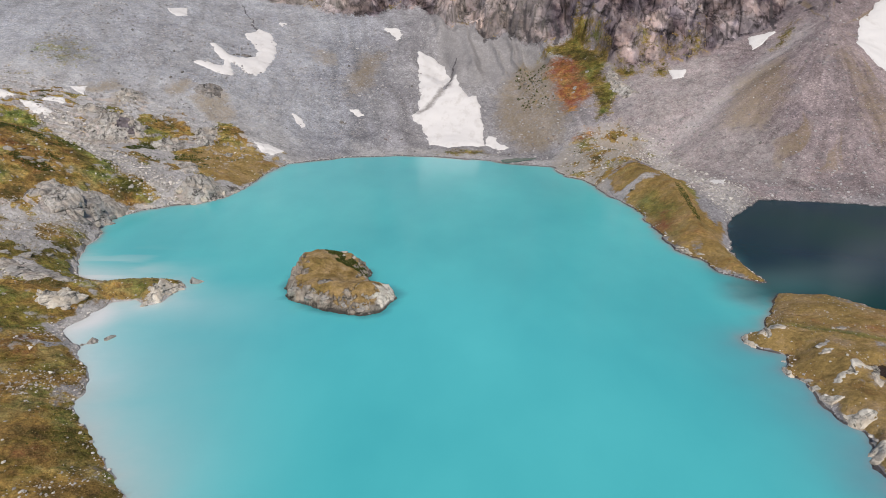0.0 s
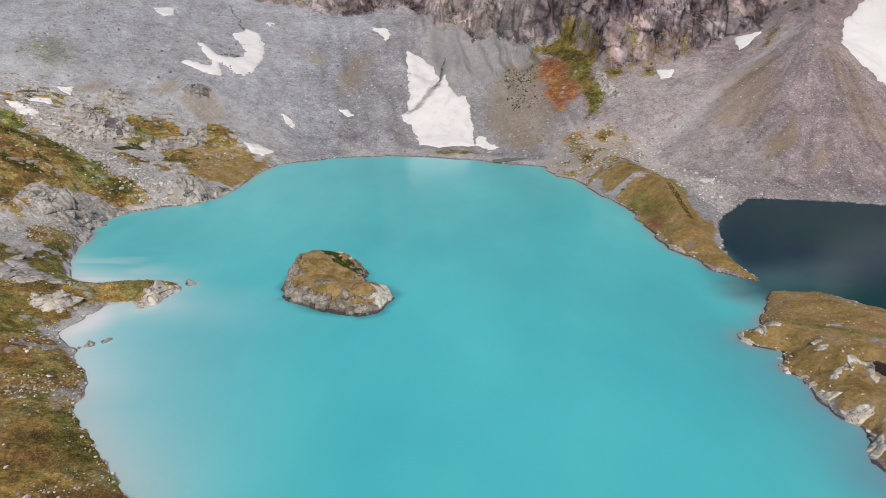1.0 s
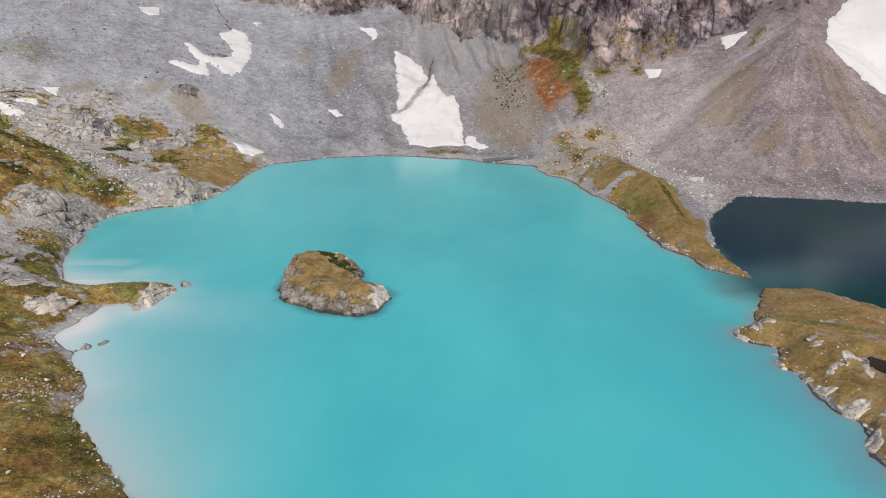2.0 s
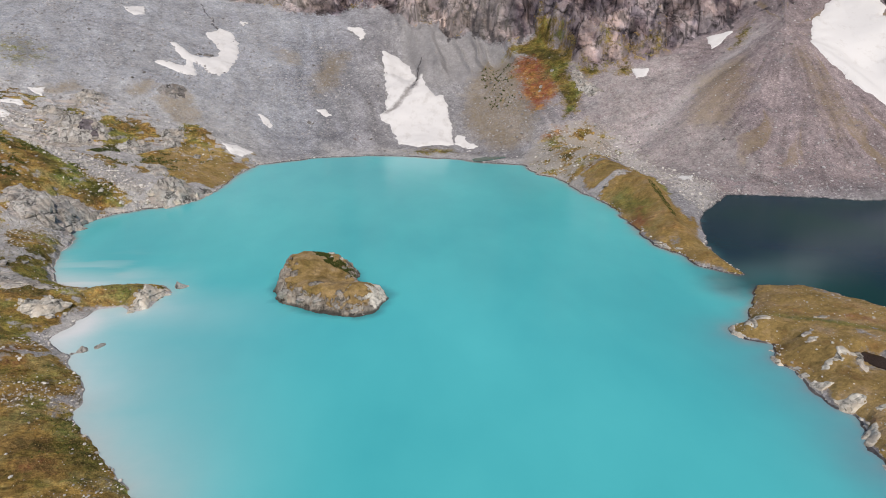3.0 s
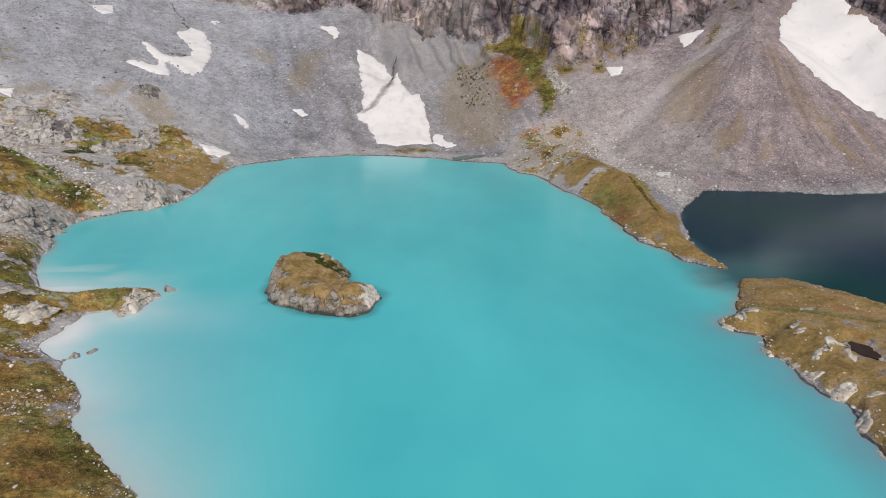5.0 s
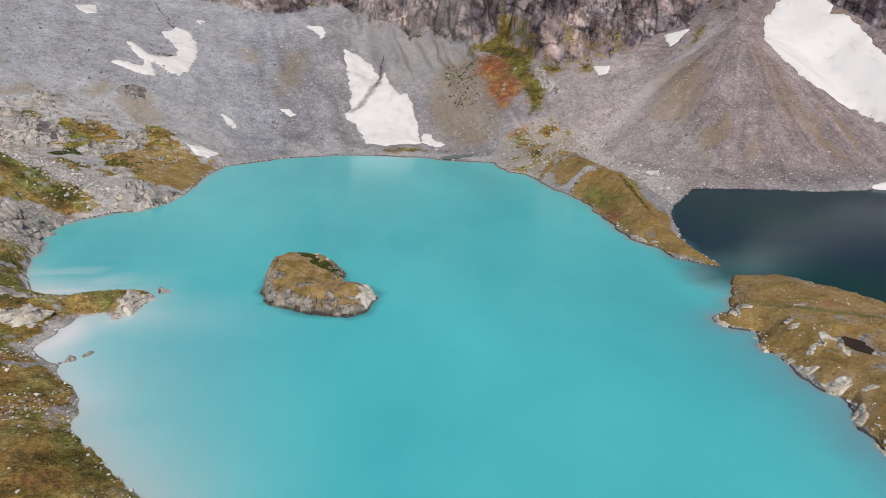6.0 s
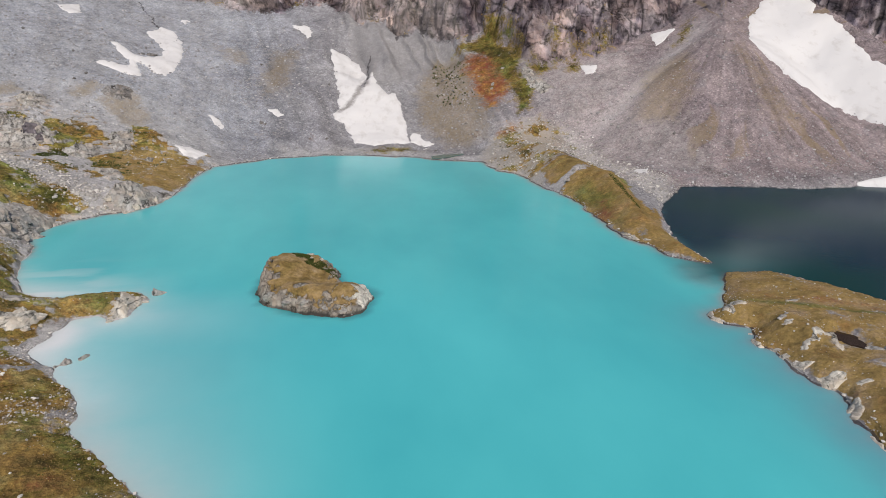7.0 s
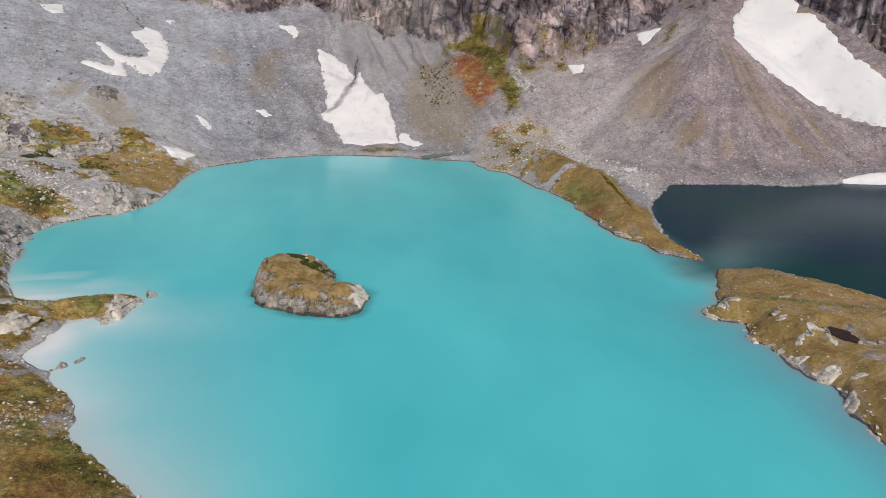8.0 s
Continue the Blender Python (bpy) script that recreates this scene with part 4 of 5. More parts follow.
for outline, label, deep in (
    ([(-173, 658), (-163, 672), (-154, 669), (-145, 648), (-141, 623), (-142, 590), (-146, 577), (-154, 576), (-162, 585), (-169, 589), (-161, 568), (-169, 565), (-181, 570),
      (-193, 574), (-191, 579), (-180, 579), (-171, 578), (-171, 585), (-181, 597), (-190, 611), (-187, 614), (-175, 602), (-167, 597), (-158, 604), (-153, 613), (-156, 627), (-168, 648)],
     "forked white snow patch lying in a scree hollow", 1.0),
    ([(-22, 663), (-9, 661), (0, 649), (5, 623), (-1, 599), (1, 594), (9, 622), (13, 602), (20, 586), (27, 587), (29, 568), (29, 545), (30, 521), (7, 515), (-9, 523), (-16, 547),
      (-25, 561), (-19, 569), (-20, 612)], "large dirty snow tongue split by a dark gully above the lake", 1.6),
    ([(33, 536), (38, 534), (41, 524), (47, 519), (40, 516), (31, 523)], "small wedge of snow at the foot of a scree slope", 0.6),
    ([(-56, 705), (-45, 704), (-38, 692), (-42, 678), (-50, 695)], "oval snow patch high on grey scree", 0.8),
    ([(-73, 564), (-66, 563), (-61, 559), (-65, 555)], "thin sliver of snow on grey scree", 0.4),
    ([(-113, 543), (-107, 541), (-102, 535), (-103, 529), (-108, 534)], "narrow strip of snow on grey scree", 0.4),
    ([(-125, 476), (-117, 482), (-107, 478), (-112, 469), (-119, 470)], "low snow bank beside the lake shore turf", 0.7),
    ([(-243, 669), (-232, 687), (-225, 662), (-231, 655)], "small snow patch high on a stony slope", 0.6),
    ([(-152, 699), (-146, 698), (-148, 690)], "tiny snow scrap below the crags", 0.4),
    ([(-271, 468), (-261, 468), (-249, 463), (-250, 459), (-260, 459)], "long snow strip in a stony gully", 0.7),
    ([(-260, 475), (-251, 483), (-248, 477)], "small snow scrap on pale rubble", 0.5),
    ([(-296, 472), (-285, 473), (-275, 472), (-283, 466)], "snow strip behind a grassy hill", 0.5),
    ([(-251, 497), (-244, 502), (-242, 492)], "small grey snow scrap among stones", 0.3),
    ([(325, 567), (319, 563), (313, 557), (297, 541), (279, 506), (282, 500), (284, 490), (288, 479), (297, 460), (315, 449), (325, 434), (332, 421), (339, 413), (349, 404), (372, 398),
      (368, 425), (358, 438), (354, 453), (352, 475), (352, 490), (352, 509), (349, 524), (342, 530), (349, 538), (350, 550), (352, 575), (340, 585)],
     "broad smooth snowfield filling a gully beside a scree cone", 2.2),
    ([(229, 568), (247, 562), (234, 553), (227, 551)], "triangular snow patch between crag and scree cone", 0.6),
    ([(168, 555), (180, 550), (175, 542), (167, 542)], "small snow patch under a crag", 0.5),
    ([(276, 368), (298, 372), (313, 371), (326, 368), (322, 358), (300, 360), (280, 365)], "flat snow bank at the edge of the dark tarn", 1.2),
    ([(155, 409), (161, 407), (158, 397), (153, 399)], "small round snow scrap on pale rubble", 0.5),
):
    _wide = max(p[0] for p in outline) - min(p[0] for p in outline)
    snow_patch(outline, label, deep, 1.1 if _wide > 50 else 0.6, 1.6 if _wide > 25 else 1.4)


# ---- island ----
def part(name, bm, material, parent, label=""):
    me = bpy.data.meshes.new(name)
    bm.to_mesh(me)
    bm.free()
    me.materials.append(material)
    ob = new(name, me)
    ob.parent = parent
    if label:
        ob["label"] = label
    return ob


def isle_height(x, y):
    d = -inside_by(x + 1.3 * grain(x, y, 6, 4, 51, 0.65), y + 1.3 * grain(x, y, 6, 4, 52, 0.65), ISLE)
    top = 2.2 + 8.2 * hump(x, y, -48.5, 262, 11.5, 16) + 4.6 * hump(x, y, -26, 237, 13, 9) + 2.6 * hump(x, y, -43, 238, 12, 8) + 3.4 * hump(x, y, -34, 266, 7, 9)
    edge = 1 - np.exp(-np.maximum(d, 0) / (2.6 - 1.0 * step(-44, -56, x)))
    rim = step(10, 2, d) * np.minimum(1, np.maximum(d, 0) / 1.2)
    z = edge * (top + 0.9 * grain(x, y, 8, 3, 53)) + rim * (1.5 * (ridges(x - 0.3 * y, y, 4, 4, 54) - 0.55) + 1.4 * facets(x + 1.5 * grain(x, y, 3, 2, 60), y, 3.4, 4) + 0.55 * facets(x, y + grain(x, y, 2, 2, 61), 1.5, 5) + 0.2) * (1 - 0.75 * hump(x, y, -19, 238, 6, 9))
    z = ledges(x, y, z, 1.7, 0.6 * step(9, 3, d), 57)
    return np.where(d > 0, np.maximum(z, 0.1 * d), -0.9 + 0.4 * np.maximum(d, -3)), d


def island():
    x, y = np.meshgrid(np.arange(-64, -12, 0.28), np.arange(220, 283, 0.28))
    z, d = isle_height(x, y)
    sl = np.hypot(*np.gradient(z, 0.28))
    ids = np.arange(x.size).reshape(x.shape)
    q = np.stack([ids[:-1, :-1], ids[:-1, 1:], ids[1:, 1:], ids[1:, :-1]], -1)
    q = q[np.maximum.reduce([d[:-1, :-1], d[:-1, 1:], d[1:, 1:], d[1:, :-1]]) > -1.0]
    used = np.unique(q)
    back = np.full(x.size, -1)
    back[used] = np.arange(len(used))
    root = new("island")
    root.location = (-40, 250, 0)
    ob = sheet("island_body", (np.stack([x, y, z], -1).reshape(-1, 3) - (-40, 250, 0))[used], back[q], ISLAND, root)
    soft = step(1.6, 4.6, d + 2.0 * grain(x, y, 6, 3, 55) - 1.6 * step(-46, -55, x)) * step(2.2, 1.3, sl)
    bald = np.maximum.reduce([hump(x, y, -42, 240, 4, 2.5), hump(x, y, -33, 233, 3.5, 5), hump(x, y, -54, 250, 3.5, 4), 0.8 * hump(x, y, -47, 270, 6, 3), 1.3 * hump(x, y, -18.5, 238, 5, 8)])
    turf = soft * (1 - step(0.35, 0.7, bald + 0.7 * grain(x, y, 3.5, 4, 56, 0.65) - 0.1))
    attribute(ob.data, "turf", turf.ravel()[used])
    slab = step(0.2, 0.45, hump(x, y, -19.5, 238.5, 5.8, 8.5) + 0.2 * grain(x, y, 4, 3, 58)) * (1 - turf)
    attribute(ob.data, "pale", np.maximum(slab, 0.4 * step(0.0, 0.6, grain(x, y, 5, 4, 62, 0.65))).ravel()[used])
    # dark waterline: wet rock, with the undercut's shade in the same colour
    attribute(ob.data, "wet_and_shade", (0.9 * step(0.9, 0.4, z + 0.3 * grain(x, y, 2.5, 2, 59))).ravel()[used])
    tagged(root, "rocky lake island with ochre grass top and grey craggy sides", "island")
    return root


isle = island()


def rock_bm(seed, size, cuts=3, rough=0.05, corners=15):
    """An angular block: the hull of a few corners, its faces cut finer and worn. Size in metres, base at 0."""
    rnd = random.Random(seed)
    bm = bmesh.new()
    for _ in range(corners):
        way = Vector((rnd.gauss(0, 1), rnd.gauss(0, 1), rnd.gauss(0, 0.8))).normalized()
        far = rnd.uniform(0.8, 1.08)
        bm.verts.new((way.x * far, way.y * far, way.z * far))
    made = bmesh.ops.convex_hull(bm, input=bm.verts[:])
    bmesh.ops.delete(bm, geom=list({g for g in made["geom_interior"] + made["geom_unused"] if isinstance(g, bmesh.types.BMVert)}), context="VERTS")
    bmesh.ops.subdivide_edges(bm, edges=bm.edges[:], cuts=cuts, use_grid_fill=True)
    off = Vector((rnd.uniform(-50, 50), rnd.uniform(-50, 50), rnd.uniform(-50, 50)))
    big = max(size) ** 0.6
    for v in bm.verts:
        p = v.co * big + off
        v.co += v.co.normalized() * rough * (noise.fractal(p * 0.9, 0.8, 2.1, 4) * 1.3 - 2.2 * max(0.0, 0.25 - abs(noise.noise(p * 0.7))))
        v.co = Vector((v.co.x * size[0] / 2, v.co.y * size[1] / 2, (v.co.z + 0.25) * size[2] * 0.75))
    bmesh.ops.recalc_face_normals(bm, faces=bm.faces[:])
    return bm


def outcrop(name, label, category, place, blocks, material, group=""):
    """An outcrop: blocks of (dx, dy, length, breadth, height, turn, tilt), grown together."""
    root = new(name)
    x, y = place
    z0 = float(height(np.array([x]), np.array([y]), False)[0])
    root.location = (x, y, max(z0, 0))
    for k, (dx, dy, lx, ly, lz, turn, tilt) in enumerate(blocks):
        bm = rock_bm(int(abs(x * 31 + y * 17) + k * 7), (lx, ly, lz), 7 if max(lx, ly) > 8 else 4 if max(lx, ly) > 2.8 else 2)
        bm.transform(pose(0, 0, 0, tilt, 0, turn))
        g = float(height(np.array([x + dx]), np.array([y + dy]), False)[0])
        ob = part("ledge" if lx > 2.2 * ly else "slab" if lz < 0.5 * ly else "block", bm, material, root)
        ob.location = (dx, dy, max(g, -0.3) - max(z0, 0) - 0.33 * lz)
    return tagged(root, label, category, group)


def rock_slab(outline, label, deep, material, ragged=0.9, cell=0.3, face=3.2, lift=0.3, inset=0.0):
    """Bedrock laid bare inside an outline: low worn faces with clefts, standing a little out of the ground."""
    a = np.array(outline, float)
    lo, hi = a.min(0) - 2, a.max(0) + 2
    x, y = np.meshgrid(np.arange(lo[0], hi[0], cell), np.arange(lo[1], hi[1], cell))
    d = -inside_by(x + ragged * grain(x, y, 4, 3, 71, 0.65), y + ragged * grain(x, y, 4, 3, 72, 0.65), a) - inset
    wx, wy = x + 0.3 * face * grain(x, y, face, 3, 73), y + 0.3 * face * grain(x, y, face, 3, 74)
    tilt, number, gap = plates(wx + 0.5 * wy, 0.62 * (wy - 0.3 * wx), face, 6)
    rise = 0.5 + 0.75 * tilt + 0.1 * facets(wx, wy, face * 0.35, 7)
    cleft = step(0.25 + 0.04 * face, 0.0, gap)
    body = deep * (1 - np.exp(-np.maximum(d, 0) / (0.5 + 0.25 * deep))) * rise - cleft * min(0.5 * deep, 1.1) * step(0, 1, d)
    base = np.maximum(height(x, y, False), -0.5)
    if deep > 2:
        body = ledges(x, y, body, 1.5, 0.5, 78)
    z = base + np.where(d > 0, np.maximum(lift + body, 0.04), lift + d * 1.3)
    ids = np.arange(x.size).reshape(x.shape)
    q = np.stack([ids[:-1, :-1], ids[:-1, 1:], ids[1:, 1:], ids[1:, :-1]], -1)
    keep = np.maximum.reduce([d[:-1, :-1], d[:-1, 1:], d[1:, 1:], d[1:, :-1]]) > -1.0
    q, owner = q[keep], number[:-1, :-1][keep]
    # plates that hang together; splinters fall away
    at = {tuple(k): i for i, k in enumerate(np.argwhere(keep))}
    group = np.full(len(q), -1)
    count = 0
    for k, first in at.items():
        if group[first] >= 0:
            continue
        group[first], stack = count, [k]
        while stack:
            i, j = stack.pop()
            for near in ((i + 1, j), (i - 1, j), (i, j + 1), (i, j - 1)):
                m = at.get(near, -1)
                if m >= 0 and group[m] < 0 and owner[m] == owner[first]:
                    group[m] = count
                    stack.append(near)
        count += 1
    kinds, counts = np.unique(group, return_counts=True)
    whole = np.isin(group, kinds[counts >= 24])
    q, owner = q[whole], group[whole]
    pts = np.stack([x, y, z], -1).reshape(-1, 3)
    middle = pts[np.unique(q)].mean(0)
    pieces = np.unique(owner)
    root = new("outcrop") if len(pieces) > 1 else None
    for one in pieces:
        mine = q[owner == one]
        used = np.unique(mine)
        back = np.full(x.size, -1)
        back[used] = np.arange(len(used))
        ob = sheet("slab" if root else "outcrop", pts[used] - middle, back[mine], material, root)
    root = root or ob
    root.location = middle
    return tagged(root, label, "rock", "bedrock slabs laid bare")


# pale rocks along the cape
for outline, label, deep in (
    ([(102, 215), (105, 215), (102, 203), (100, 202), (98, 206)], "flat white bedrock slab on the tip of a grassy cape", 0.5),
    ([(94, 209), (98, 213), (95.6, 206), (97.5, 200), (95, 199), (93, 204)], "thin white rock rim at the water's edge", 0.5),
    ([(97, 199), (103, 197), (101, 194.5), (97, 196.5)], "thin white rock rim at the water's edge", 0.6),
    ([(99, 194), (102.5, 194), (99.6, 187), (100.6, 182), (98, 181), (97, 186)], "narrow white rock ledge along the turquoise water", 0.9),
    ([(100, 183), (104, 180), (103, 177.5), (100, 180)], "small white rock ledge at the water's edge", 0.6),
    ([(100, 178), (104, 176), (104, 173), (101, 174)], "small white rock ledge at the water's edge", 0.9),
    ([(100, 172), (103, 171.5), (106, 166), (103, 166), (101.5, 164.5), (100, 167)], "white rock tongue running from turf into the water", 1.3),
    ([(101, 164), (103, 161.4), (106.5, 161), (109, 158.6), (108.4, 155.6), (104, 155), (101, 157.4)], "broad smooth grey-white rock hump beside the water", 1.7),
    ([(107, 155), (113, 153.5), (112, 151), (107, 152)], "broken white rock band running into the turf", 0.8),
    ([(99, 146), (104, 149.5), (106, 148), (104, 144), (101, 140.5), (98, 140)], "white cleft rock knob standing at the shore", 1.8),
    ([(107, 188), (111, 190.5), (115, 189), (110, 186.5), (107, 185.5)], "low grey rock slab level with dry turf", 0.5),
    ([(105, 175), (108, 177), (112, 178), (114, 181), (122, 183), (123, 180), (117, 168.5), (115.5, 170), (119, 179), (113, 176), (108, 173)], "broken white rock band beside a dark peat pond", 0.7),
    ([(105, 214), (108, 205), (106.5, 203.5), (102, 206)], "scattered white rock rim on the tip of a grassy cape", 0.4),
    ([(97, 138), (99.4, 138), (97.6, 126), (95.6, 126)], "thin grey rock rim at the water's edge", 0.6),
):
    rock_slab(outline, label, deep * 0.6, WHITE_CRAG, 1.6 if "pond" in label else 0.9, 0.28, 4.4 if deep > 1 else 3.6, 0.2, 0.8 if deep > 0.9 else 0.6)
# western side
for outline, label, deep, material, face in (
    ([(-194, 324), (-193, 337), (-189, 342), (-180, 339), (-174, 352), (-166, 351), (-162, 348), (-156, 352), (-160, 337), (-160, 326), (-160, 315), (-170, 309), (-175, 313)], "pale slabs of bedrock stepped above the shore", 4.2, PALE_CRAG, 9.0),
    ([(-142, 373), (-137, 388), (-121, 390), (-111, 395), (-118, 377), (-127, 365), (-133, 367)], "fan-shaped pale crag dropping into the lake", 4.5, PALE_CRAG, 8.0),
    ([(-226, 454), (-220, 471), (-210, 478), (-194, 463), (-189, 455), (-198, 446), (-217, 447)], "dark-faced rock knoll among rubble and turf", 3.6, PALE_CRAG, 11.0),
    ([(-213, 450), (-207, 464), (-198, 464), (-190, 456), (-198, 446)], "dark rock face of a low knoll", 5.0, DARK_CRAG, 30.0),
    ([(-221, 496), (-215, 507), (-207, 506), (-207, 498), (-218, 491)], "brown rock knoll with a rounded back above rubble", 3.5, PALE_CRAG, 7.0),
    ([(-236, 469), (-232, 480), (-221, 477), (-223, 471), (-234, 466)], "low rounded grey rock back above rubble", 3.0, PALE_CRAG, 7.0),
    ([(-106, 232), (-104.5, 239), (-104, 247), (-100, 249), (-95.5, 248.5), (-97, 243), (-99, 238), (-101, 232)], "pale stepped rock headland at the end of a grassy spit", 2.2, WHITE_CRAG, 6.0),
    ([(-138, 223), (-137, 229), (-129, 231), (-122, 231), (-123, 226), (-127, 220), (-132, 220)], "pale rock slabs standing out of a grassy bank", 1.5, WHITE_CRAG, 6.0),
    ([(-184, 453), (-178, 464), (-166, 468), (-165, 452), (-176, 444)], "pale broken bedrock among brown turf", 2.2, PALE_CRAG, 5.0),
    ([(-166, 483), (-153, 487), (-151, 467), (-160, 464)], "grey broken bedrock above lakeside turf", 2.2, PALE_CRAG, 5.0),
    ([(-165, 252), (-155, 255), (-141, 249), (-131, 241), (-141, 236), (-155, 240)], "low white slabs scattered through lakeside turf", 0.5, PALE_CRAG, 5.0),
    ([(-158, 419), (-147, 425), (-139, 405), (-147, 400)], "pale bedrock step beside a stony gully", 1.6, PALE_CRAG, 6.0),
    ([(-179, 528), (-170, 538), (-163, 540), (-160, 528), (-170, 521)], "brown weathered knoll crest above grey rubble", 3.0, CRAG, 8.0),
    ([(126, 574), (131, 574), (133, 560), (141, 537), (131, 536), (125, 549)], "white crag rib at the edge of a rust-red slope", 2.5, PALE_CRAG, 6.0),
):
    rock_slab(outline, label, deep, material, 2.2, 0.4 if deep < 3 else 0.5, face, 0.5, 0.5)


def block_cluster(outline, label, count, low, high, material, seed, turn=30, tall=0.5):
    """Blocks of broken bedrock packed inside an outline, each a part."""
    a = np.array(outline, float)
    rnd = random.Random(seed)
    lo, hi = a.min(0), a.max(0)
    middle = a.mean(0)
    root = new("outcrop")
    root.location = (middle[0], middle[1], max(0.0, float(height(middle[:1], middle[1:], False)[0])))
    placed = []
    for _ in range(count * 40):
        if len(placed) == count:
            break
        x, y = rnd.uniform(lo[0], hi[0]), rnd.uniform(lo[1], hi[1])
        size = low + (high - low) * rnd.random() ** 1.5
        if inside_by(np.array([x]), np.array([y]), a)[0] > -0.2 * size or any(math.hypot(x - p, y - q) < 0.42 * (size + r) for p, q, r in placed):
            continue
        placed.append((x, y, size))
        lx, ly, lz = size * rnd.uniform(0.95, 1.3), size * rnd.uniform(0.55, 0.85), size * tall * rnd.uniform(0.75, 1.2)
        bm = rock_bm(seed * 50 + len(placed), (lx, ly, lz), 4 if size > 4 else 2, 0.04, 20)
        bm.transform(pose(0, 0, 0, rnd.uniform(-6, 6), rnd.uniform(-6, 6), turn + rnd.uniform(-25, 25)))
        ob = part("block", bm, material, root)
        ob.location = Vector((x, y, max(-0.2, float(height(np.array([x]), np.array([y]), False)[0])) - 0.2 * lz)) - root.location
    return tagged(root, label, "rock", "broken bedrock by the western shore")


block_cluster([(-194, 322), (-193, 338), (-180, 340), (-172, 352), (-160, 350), (-158, 330), (-159, 314), (-170, 308), (-178, 312)], "heap of pale bedrock blocks stepping down to the shore", 26, 4.0, 10.5, PALE_CRAG, 11, 20, 0.5)
block_cluster([(-143, 366), (-138, 388), (-121, 391), (-112, 398), (-118, 376), (-128, 364)], "fan of pale rock ribs dropping into the lake", 12, 4.5, 10.0, WHITE_CRAG, 12, 75, 0.55)
block_cluster([(-139, 222), (-138, 230), (-129, 232), (-121, 231), (-122, 225), (-127, 219)], "white rock blocks standing out of a grassy bank", 11, 2.2, 6.0, WHITE_CRAG, 13, 0, 0.5)
block_cluster([(-107, 231), (-105, 240), (-103, 249), (-97, 251), (-95, 247), (-98, 238), (-101, 231)], "stepped grey-white blocks at the end of a grassy spit", 10, 2.6, 5.2, WHITE_CRAG, 14, 25, 0.45)
block_cluster([(-168, 250), (-156, 256), (-142, 250), (-132, 241), (-142, 235), (-158, 239)], "white slabs half sunk in lakeside turf", 16, 1.6, 5.0, WHITE_CRAG, 15, 10, 0.3)
block_cluster([(-238, 462), (-236, 482), (-218, 486), (-205, 480), (-188, 462), (-190, 446), (-214, 443)], "grey blocks round a rocky knoll", 18, 2.5, 7.0, PALE_CRAG, 16, 30, 0.45)
block_cluster([(-168, 462), (-166, 486), (-150, 490), (-146, 470), (-156, 460)], "grey blocks breaking through brown turf", 9, 2.5, 6.5, PALE_CRAG, 17, 50, 0.45)
block_cluster([(-235, 350), (-232, 366), (-205, 362), (-190, 352), (-200, 344)], "pale slabs breaking out of a brown hillside", 9, 2.5, 7.0, PALE_CRAG, 18, 10, 0.3)
for place, blocks in (
    ((111.5, 192), [(0, 0, 6.2, 3.4, 1.02, 30, 0), (2.6, 1.4, 4, 2.3, 0.77, 10, 0)]),
    ((124, 205), [(0, 0, 5, 2.6, 0.85, 20, 0)]),
    ((126, 168), [(0, 0, 6.2, 3.4, 1.36, 150, 0), (2.6, -1.4, 3.8, 2.9, 1.19, 40, 0)]),
):
    outcrop("outcrop", "low grey rock outcrop breaking through ochre turf", "rock", place, blocks, PALE_CRAG, "outcrops in the turf")
outcrop("lake_boulder", "single brown-grey boulder standing in the lake", "boulder", (-93, 255), [(0, 0, 6.2, 4.6, 10, 20, 10)], PALE_CRAG)
outcrop("shoal_rock", "low pale-topped rock lying in white shallow water", "rock", (-106.2, 204.6), [(1.6, 2.0, 5.5, 3.4, 4.0, 62, 4), (0.2, 0.6, 4.6, 3.2, 4.4, 35, -6), (-1.8, -1.4, 6, 3, 3.4, 40, 0), (-4.6, -3.4, 3.4, 2, 2.0, 40, 0)], PALE_CRAG)
outcrop("turf_outcrop", "pale rock slabs standing out of a grassy bank", "rock", (-160, 262),
        [(0, 0, 9, 5, 2.2, 30, 0), (-8, -3, 8, 4, 2.0, 20, 0), (6, 5, 6, 3.4, 1.8, 45, 0)], PALE_CRAG)
outcrop("shore_slab", "white rock slab on the lake side of a grassy ridge", "rock", (104, 290), [(0, 0, 9, 3.4, 2.2, 120, 10), (-2.4, 6, 6, 2.4, 1.4, 110, 0), (3.4, -5, 5, 2.2, 1.2, 130, 0)], WHITE_CRAG)


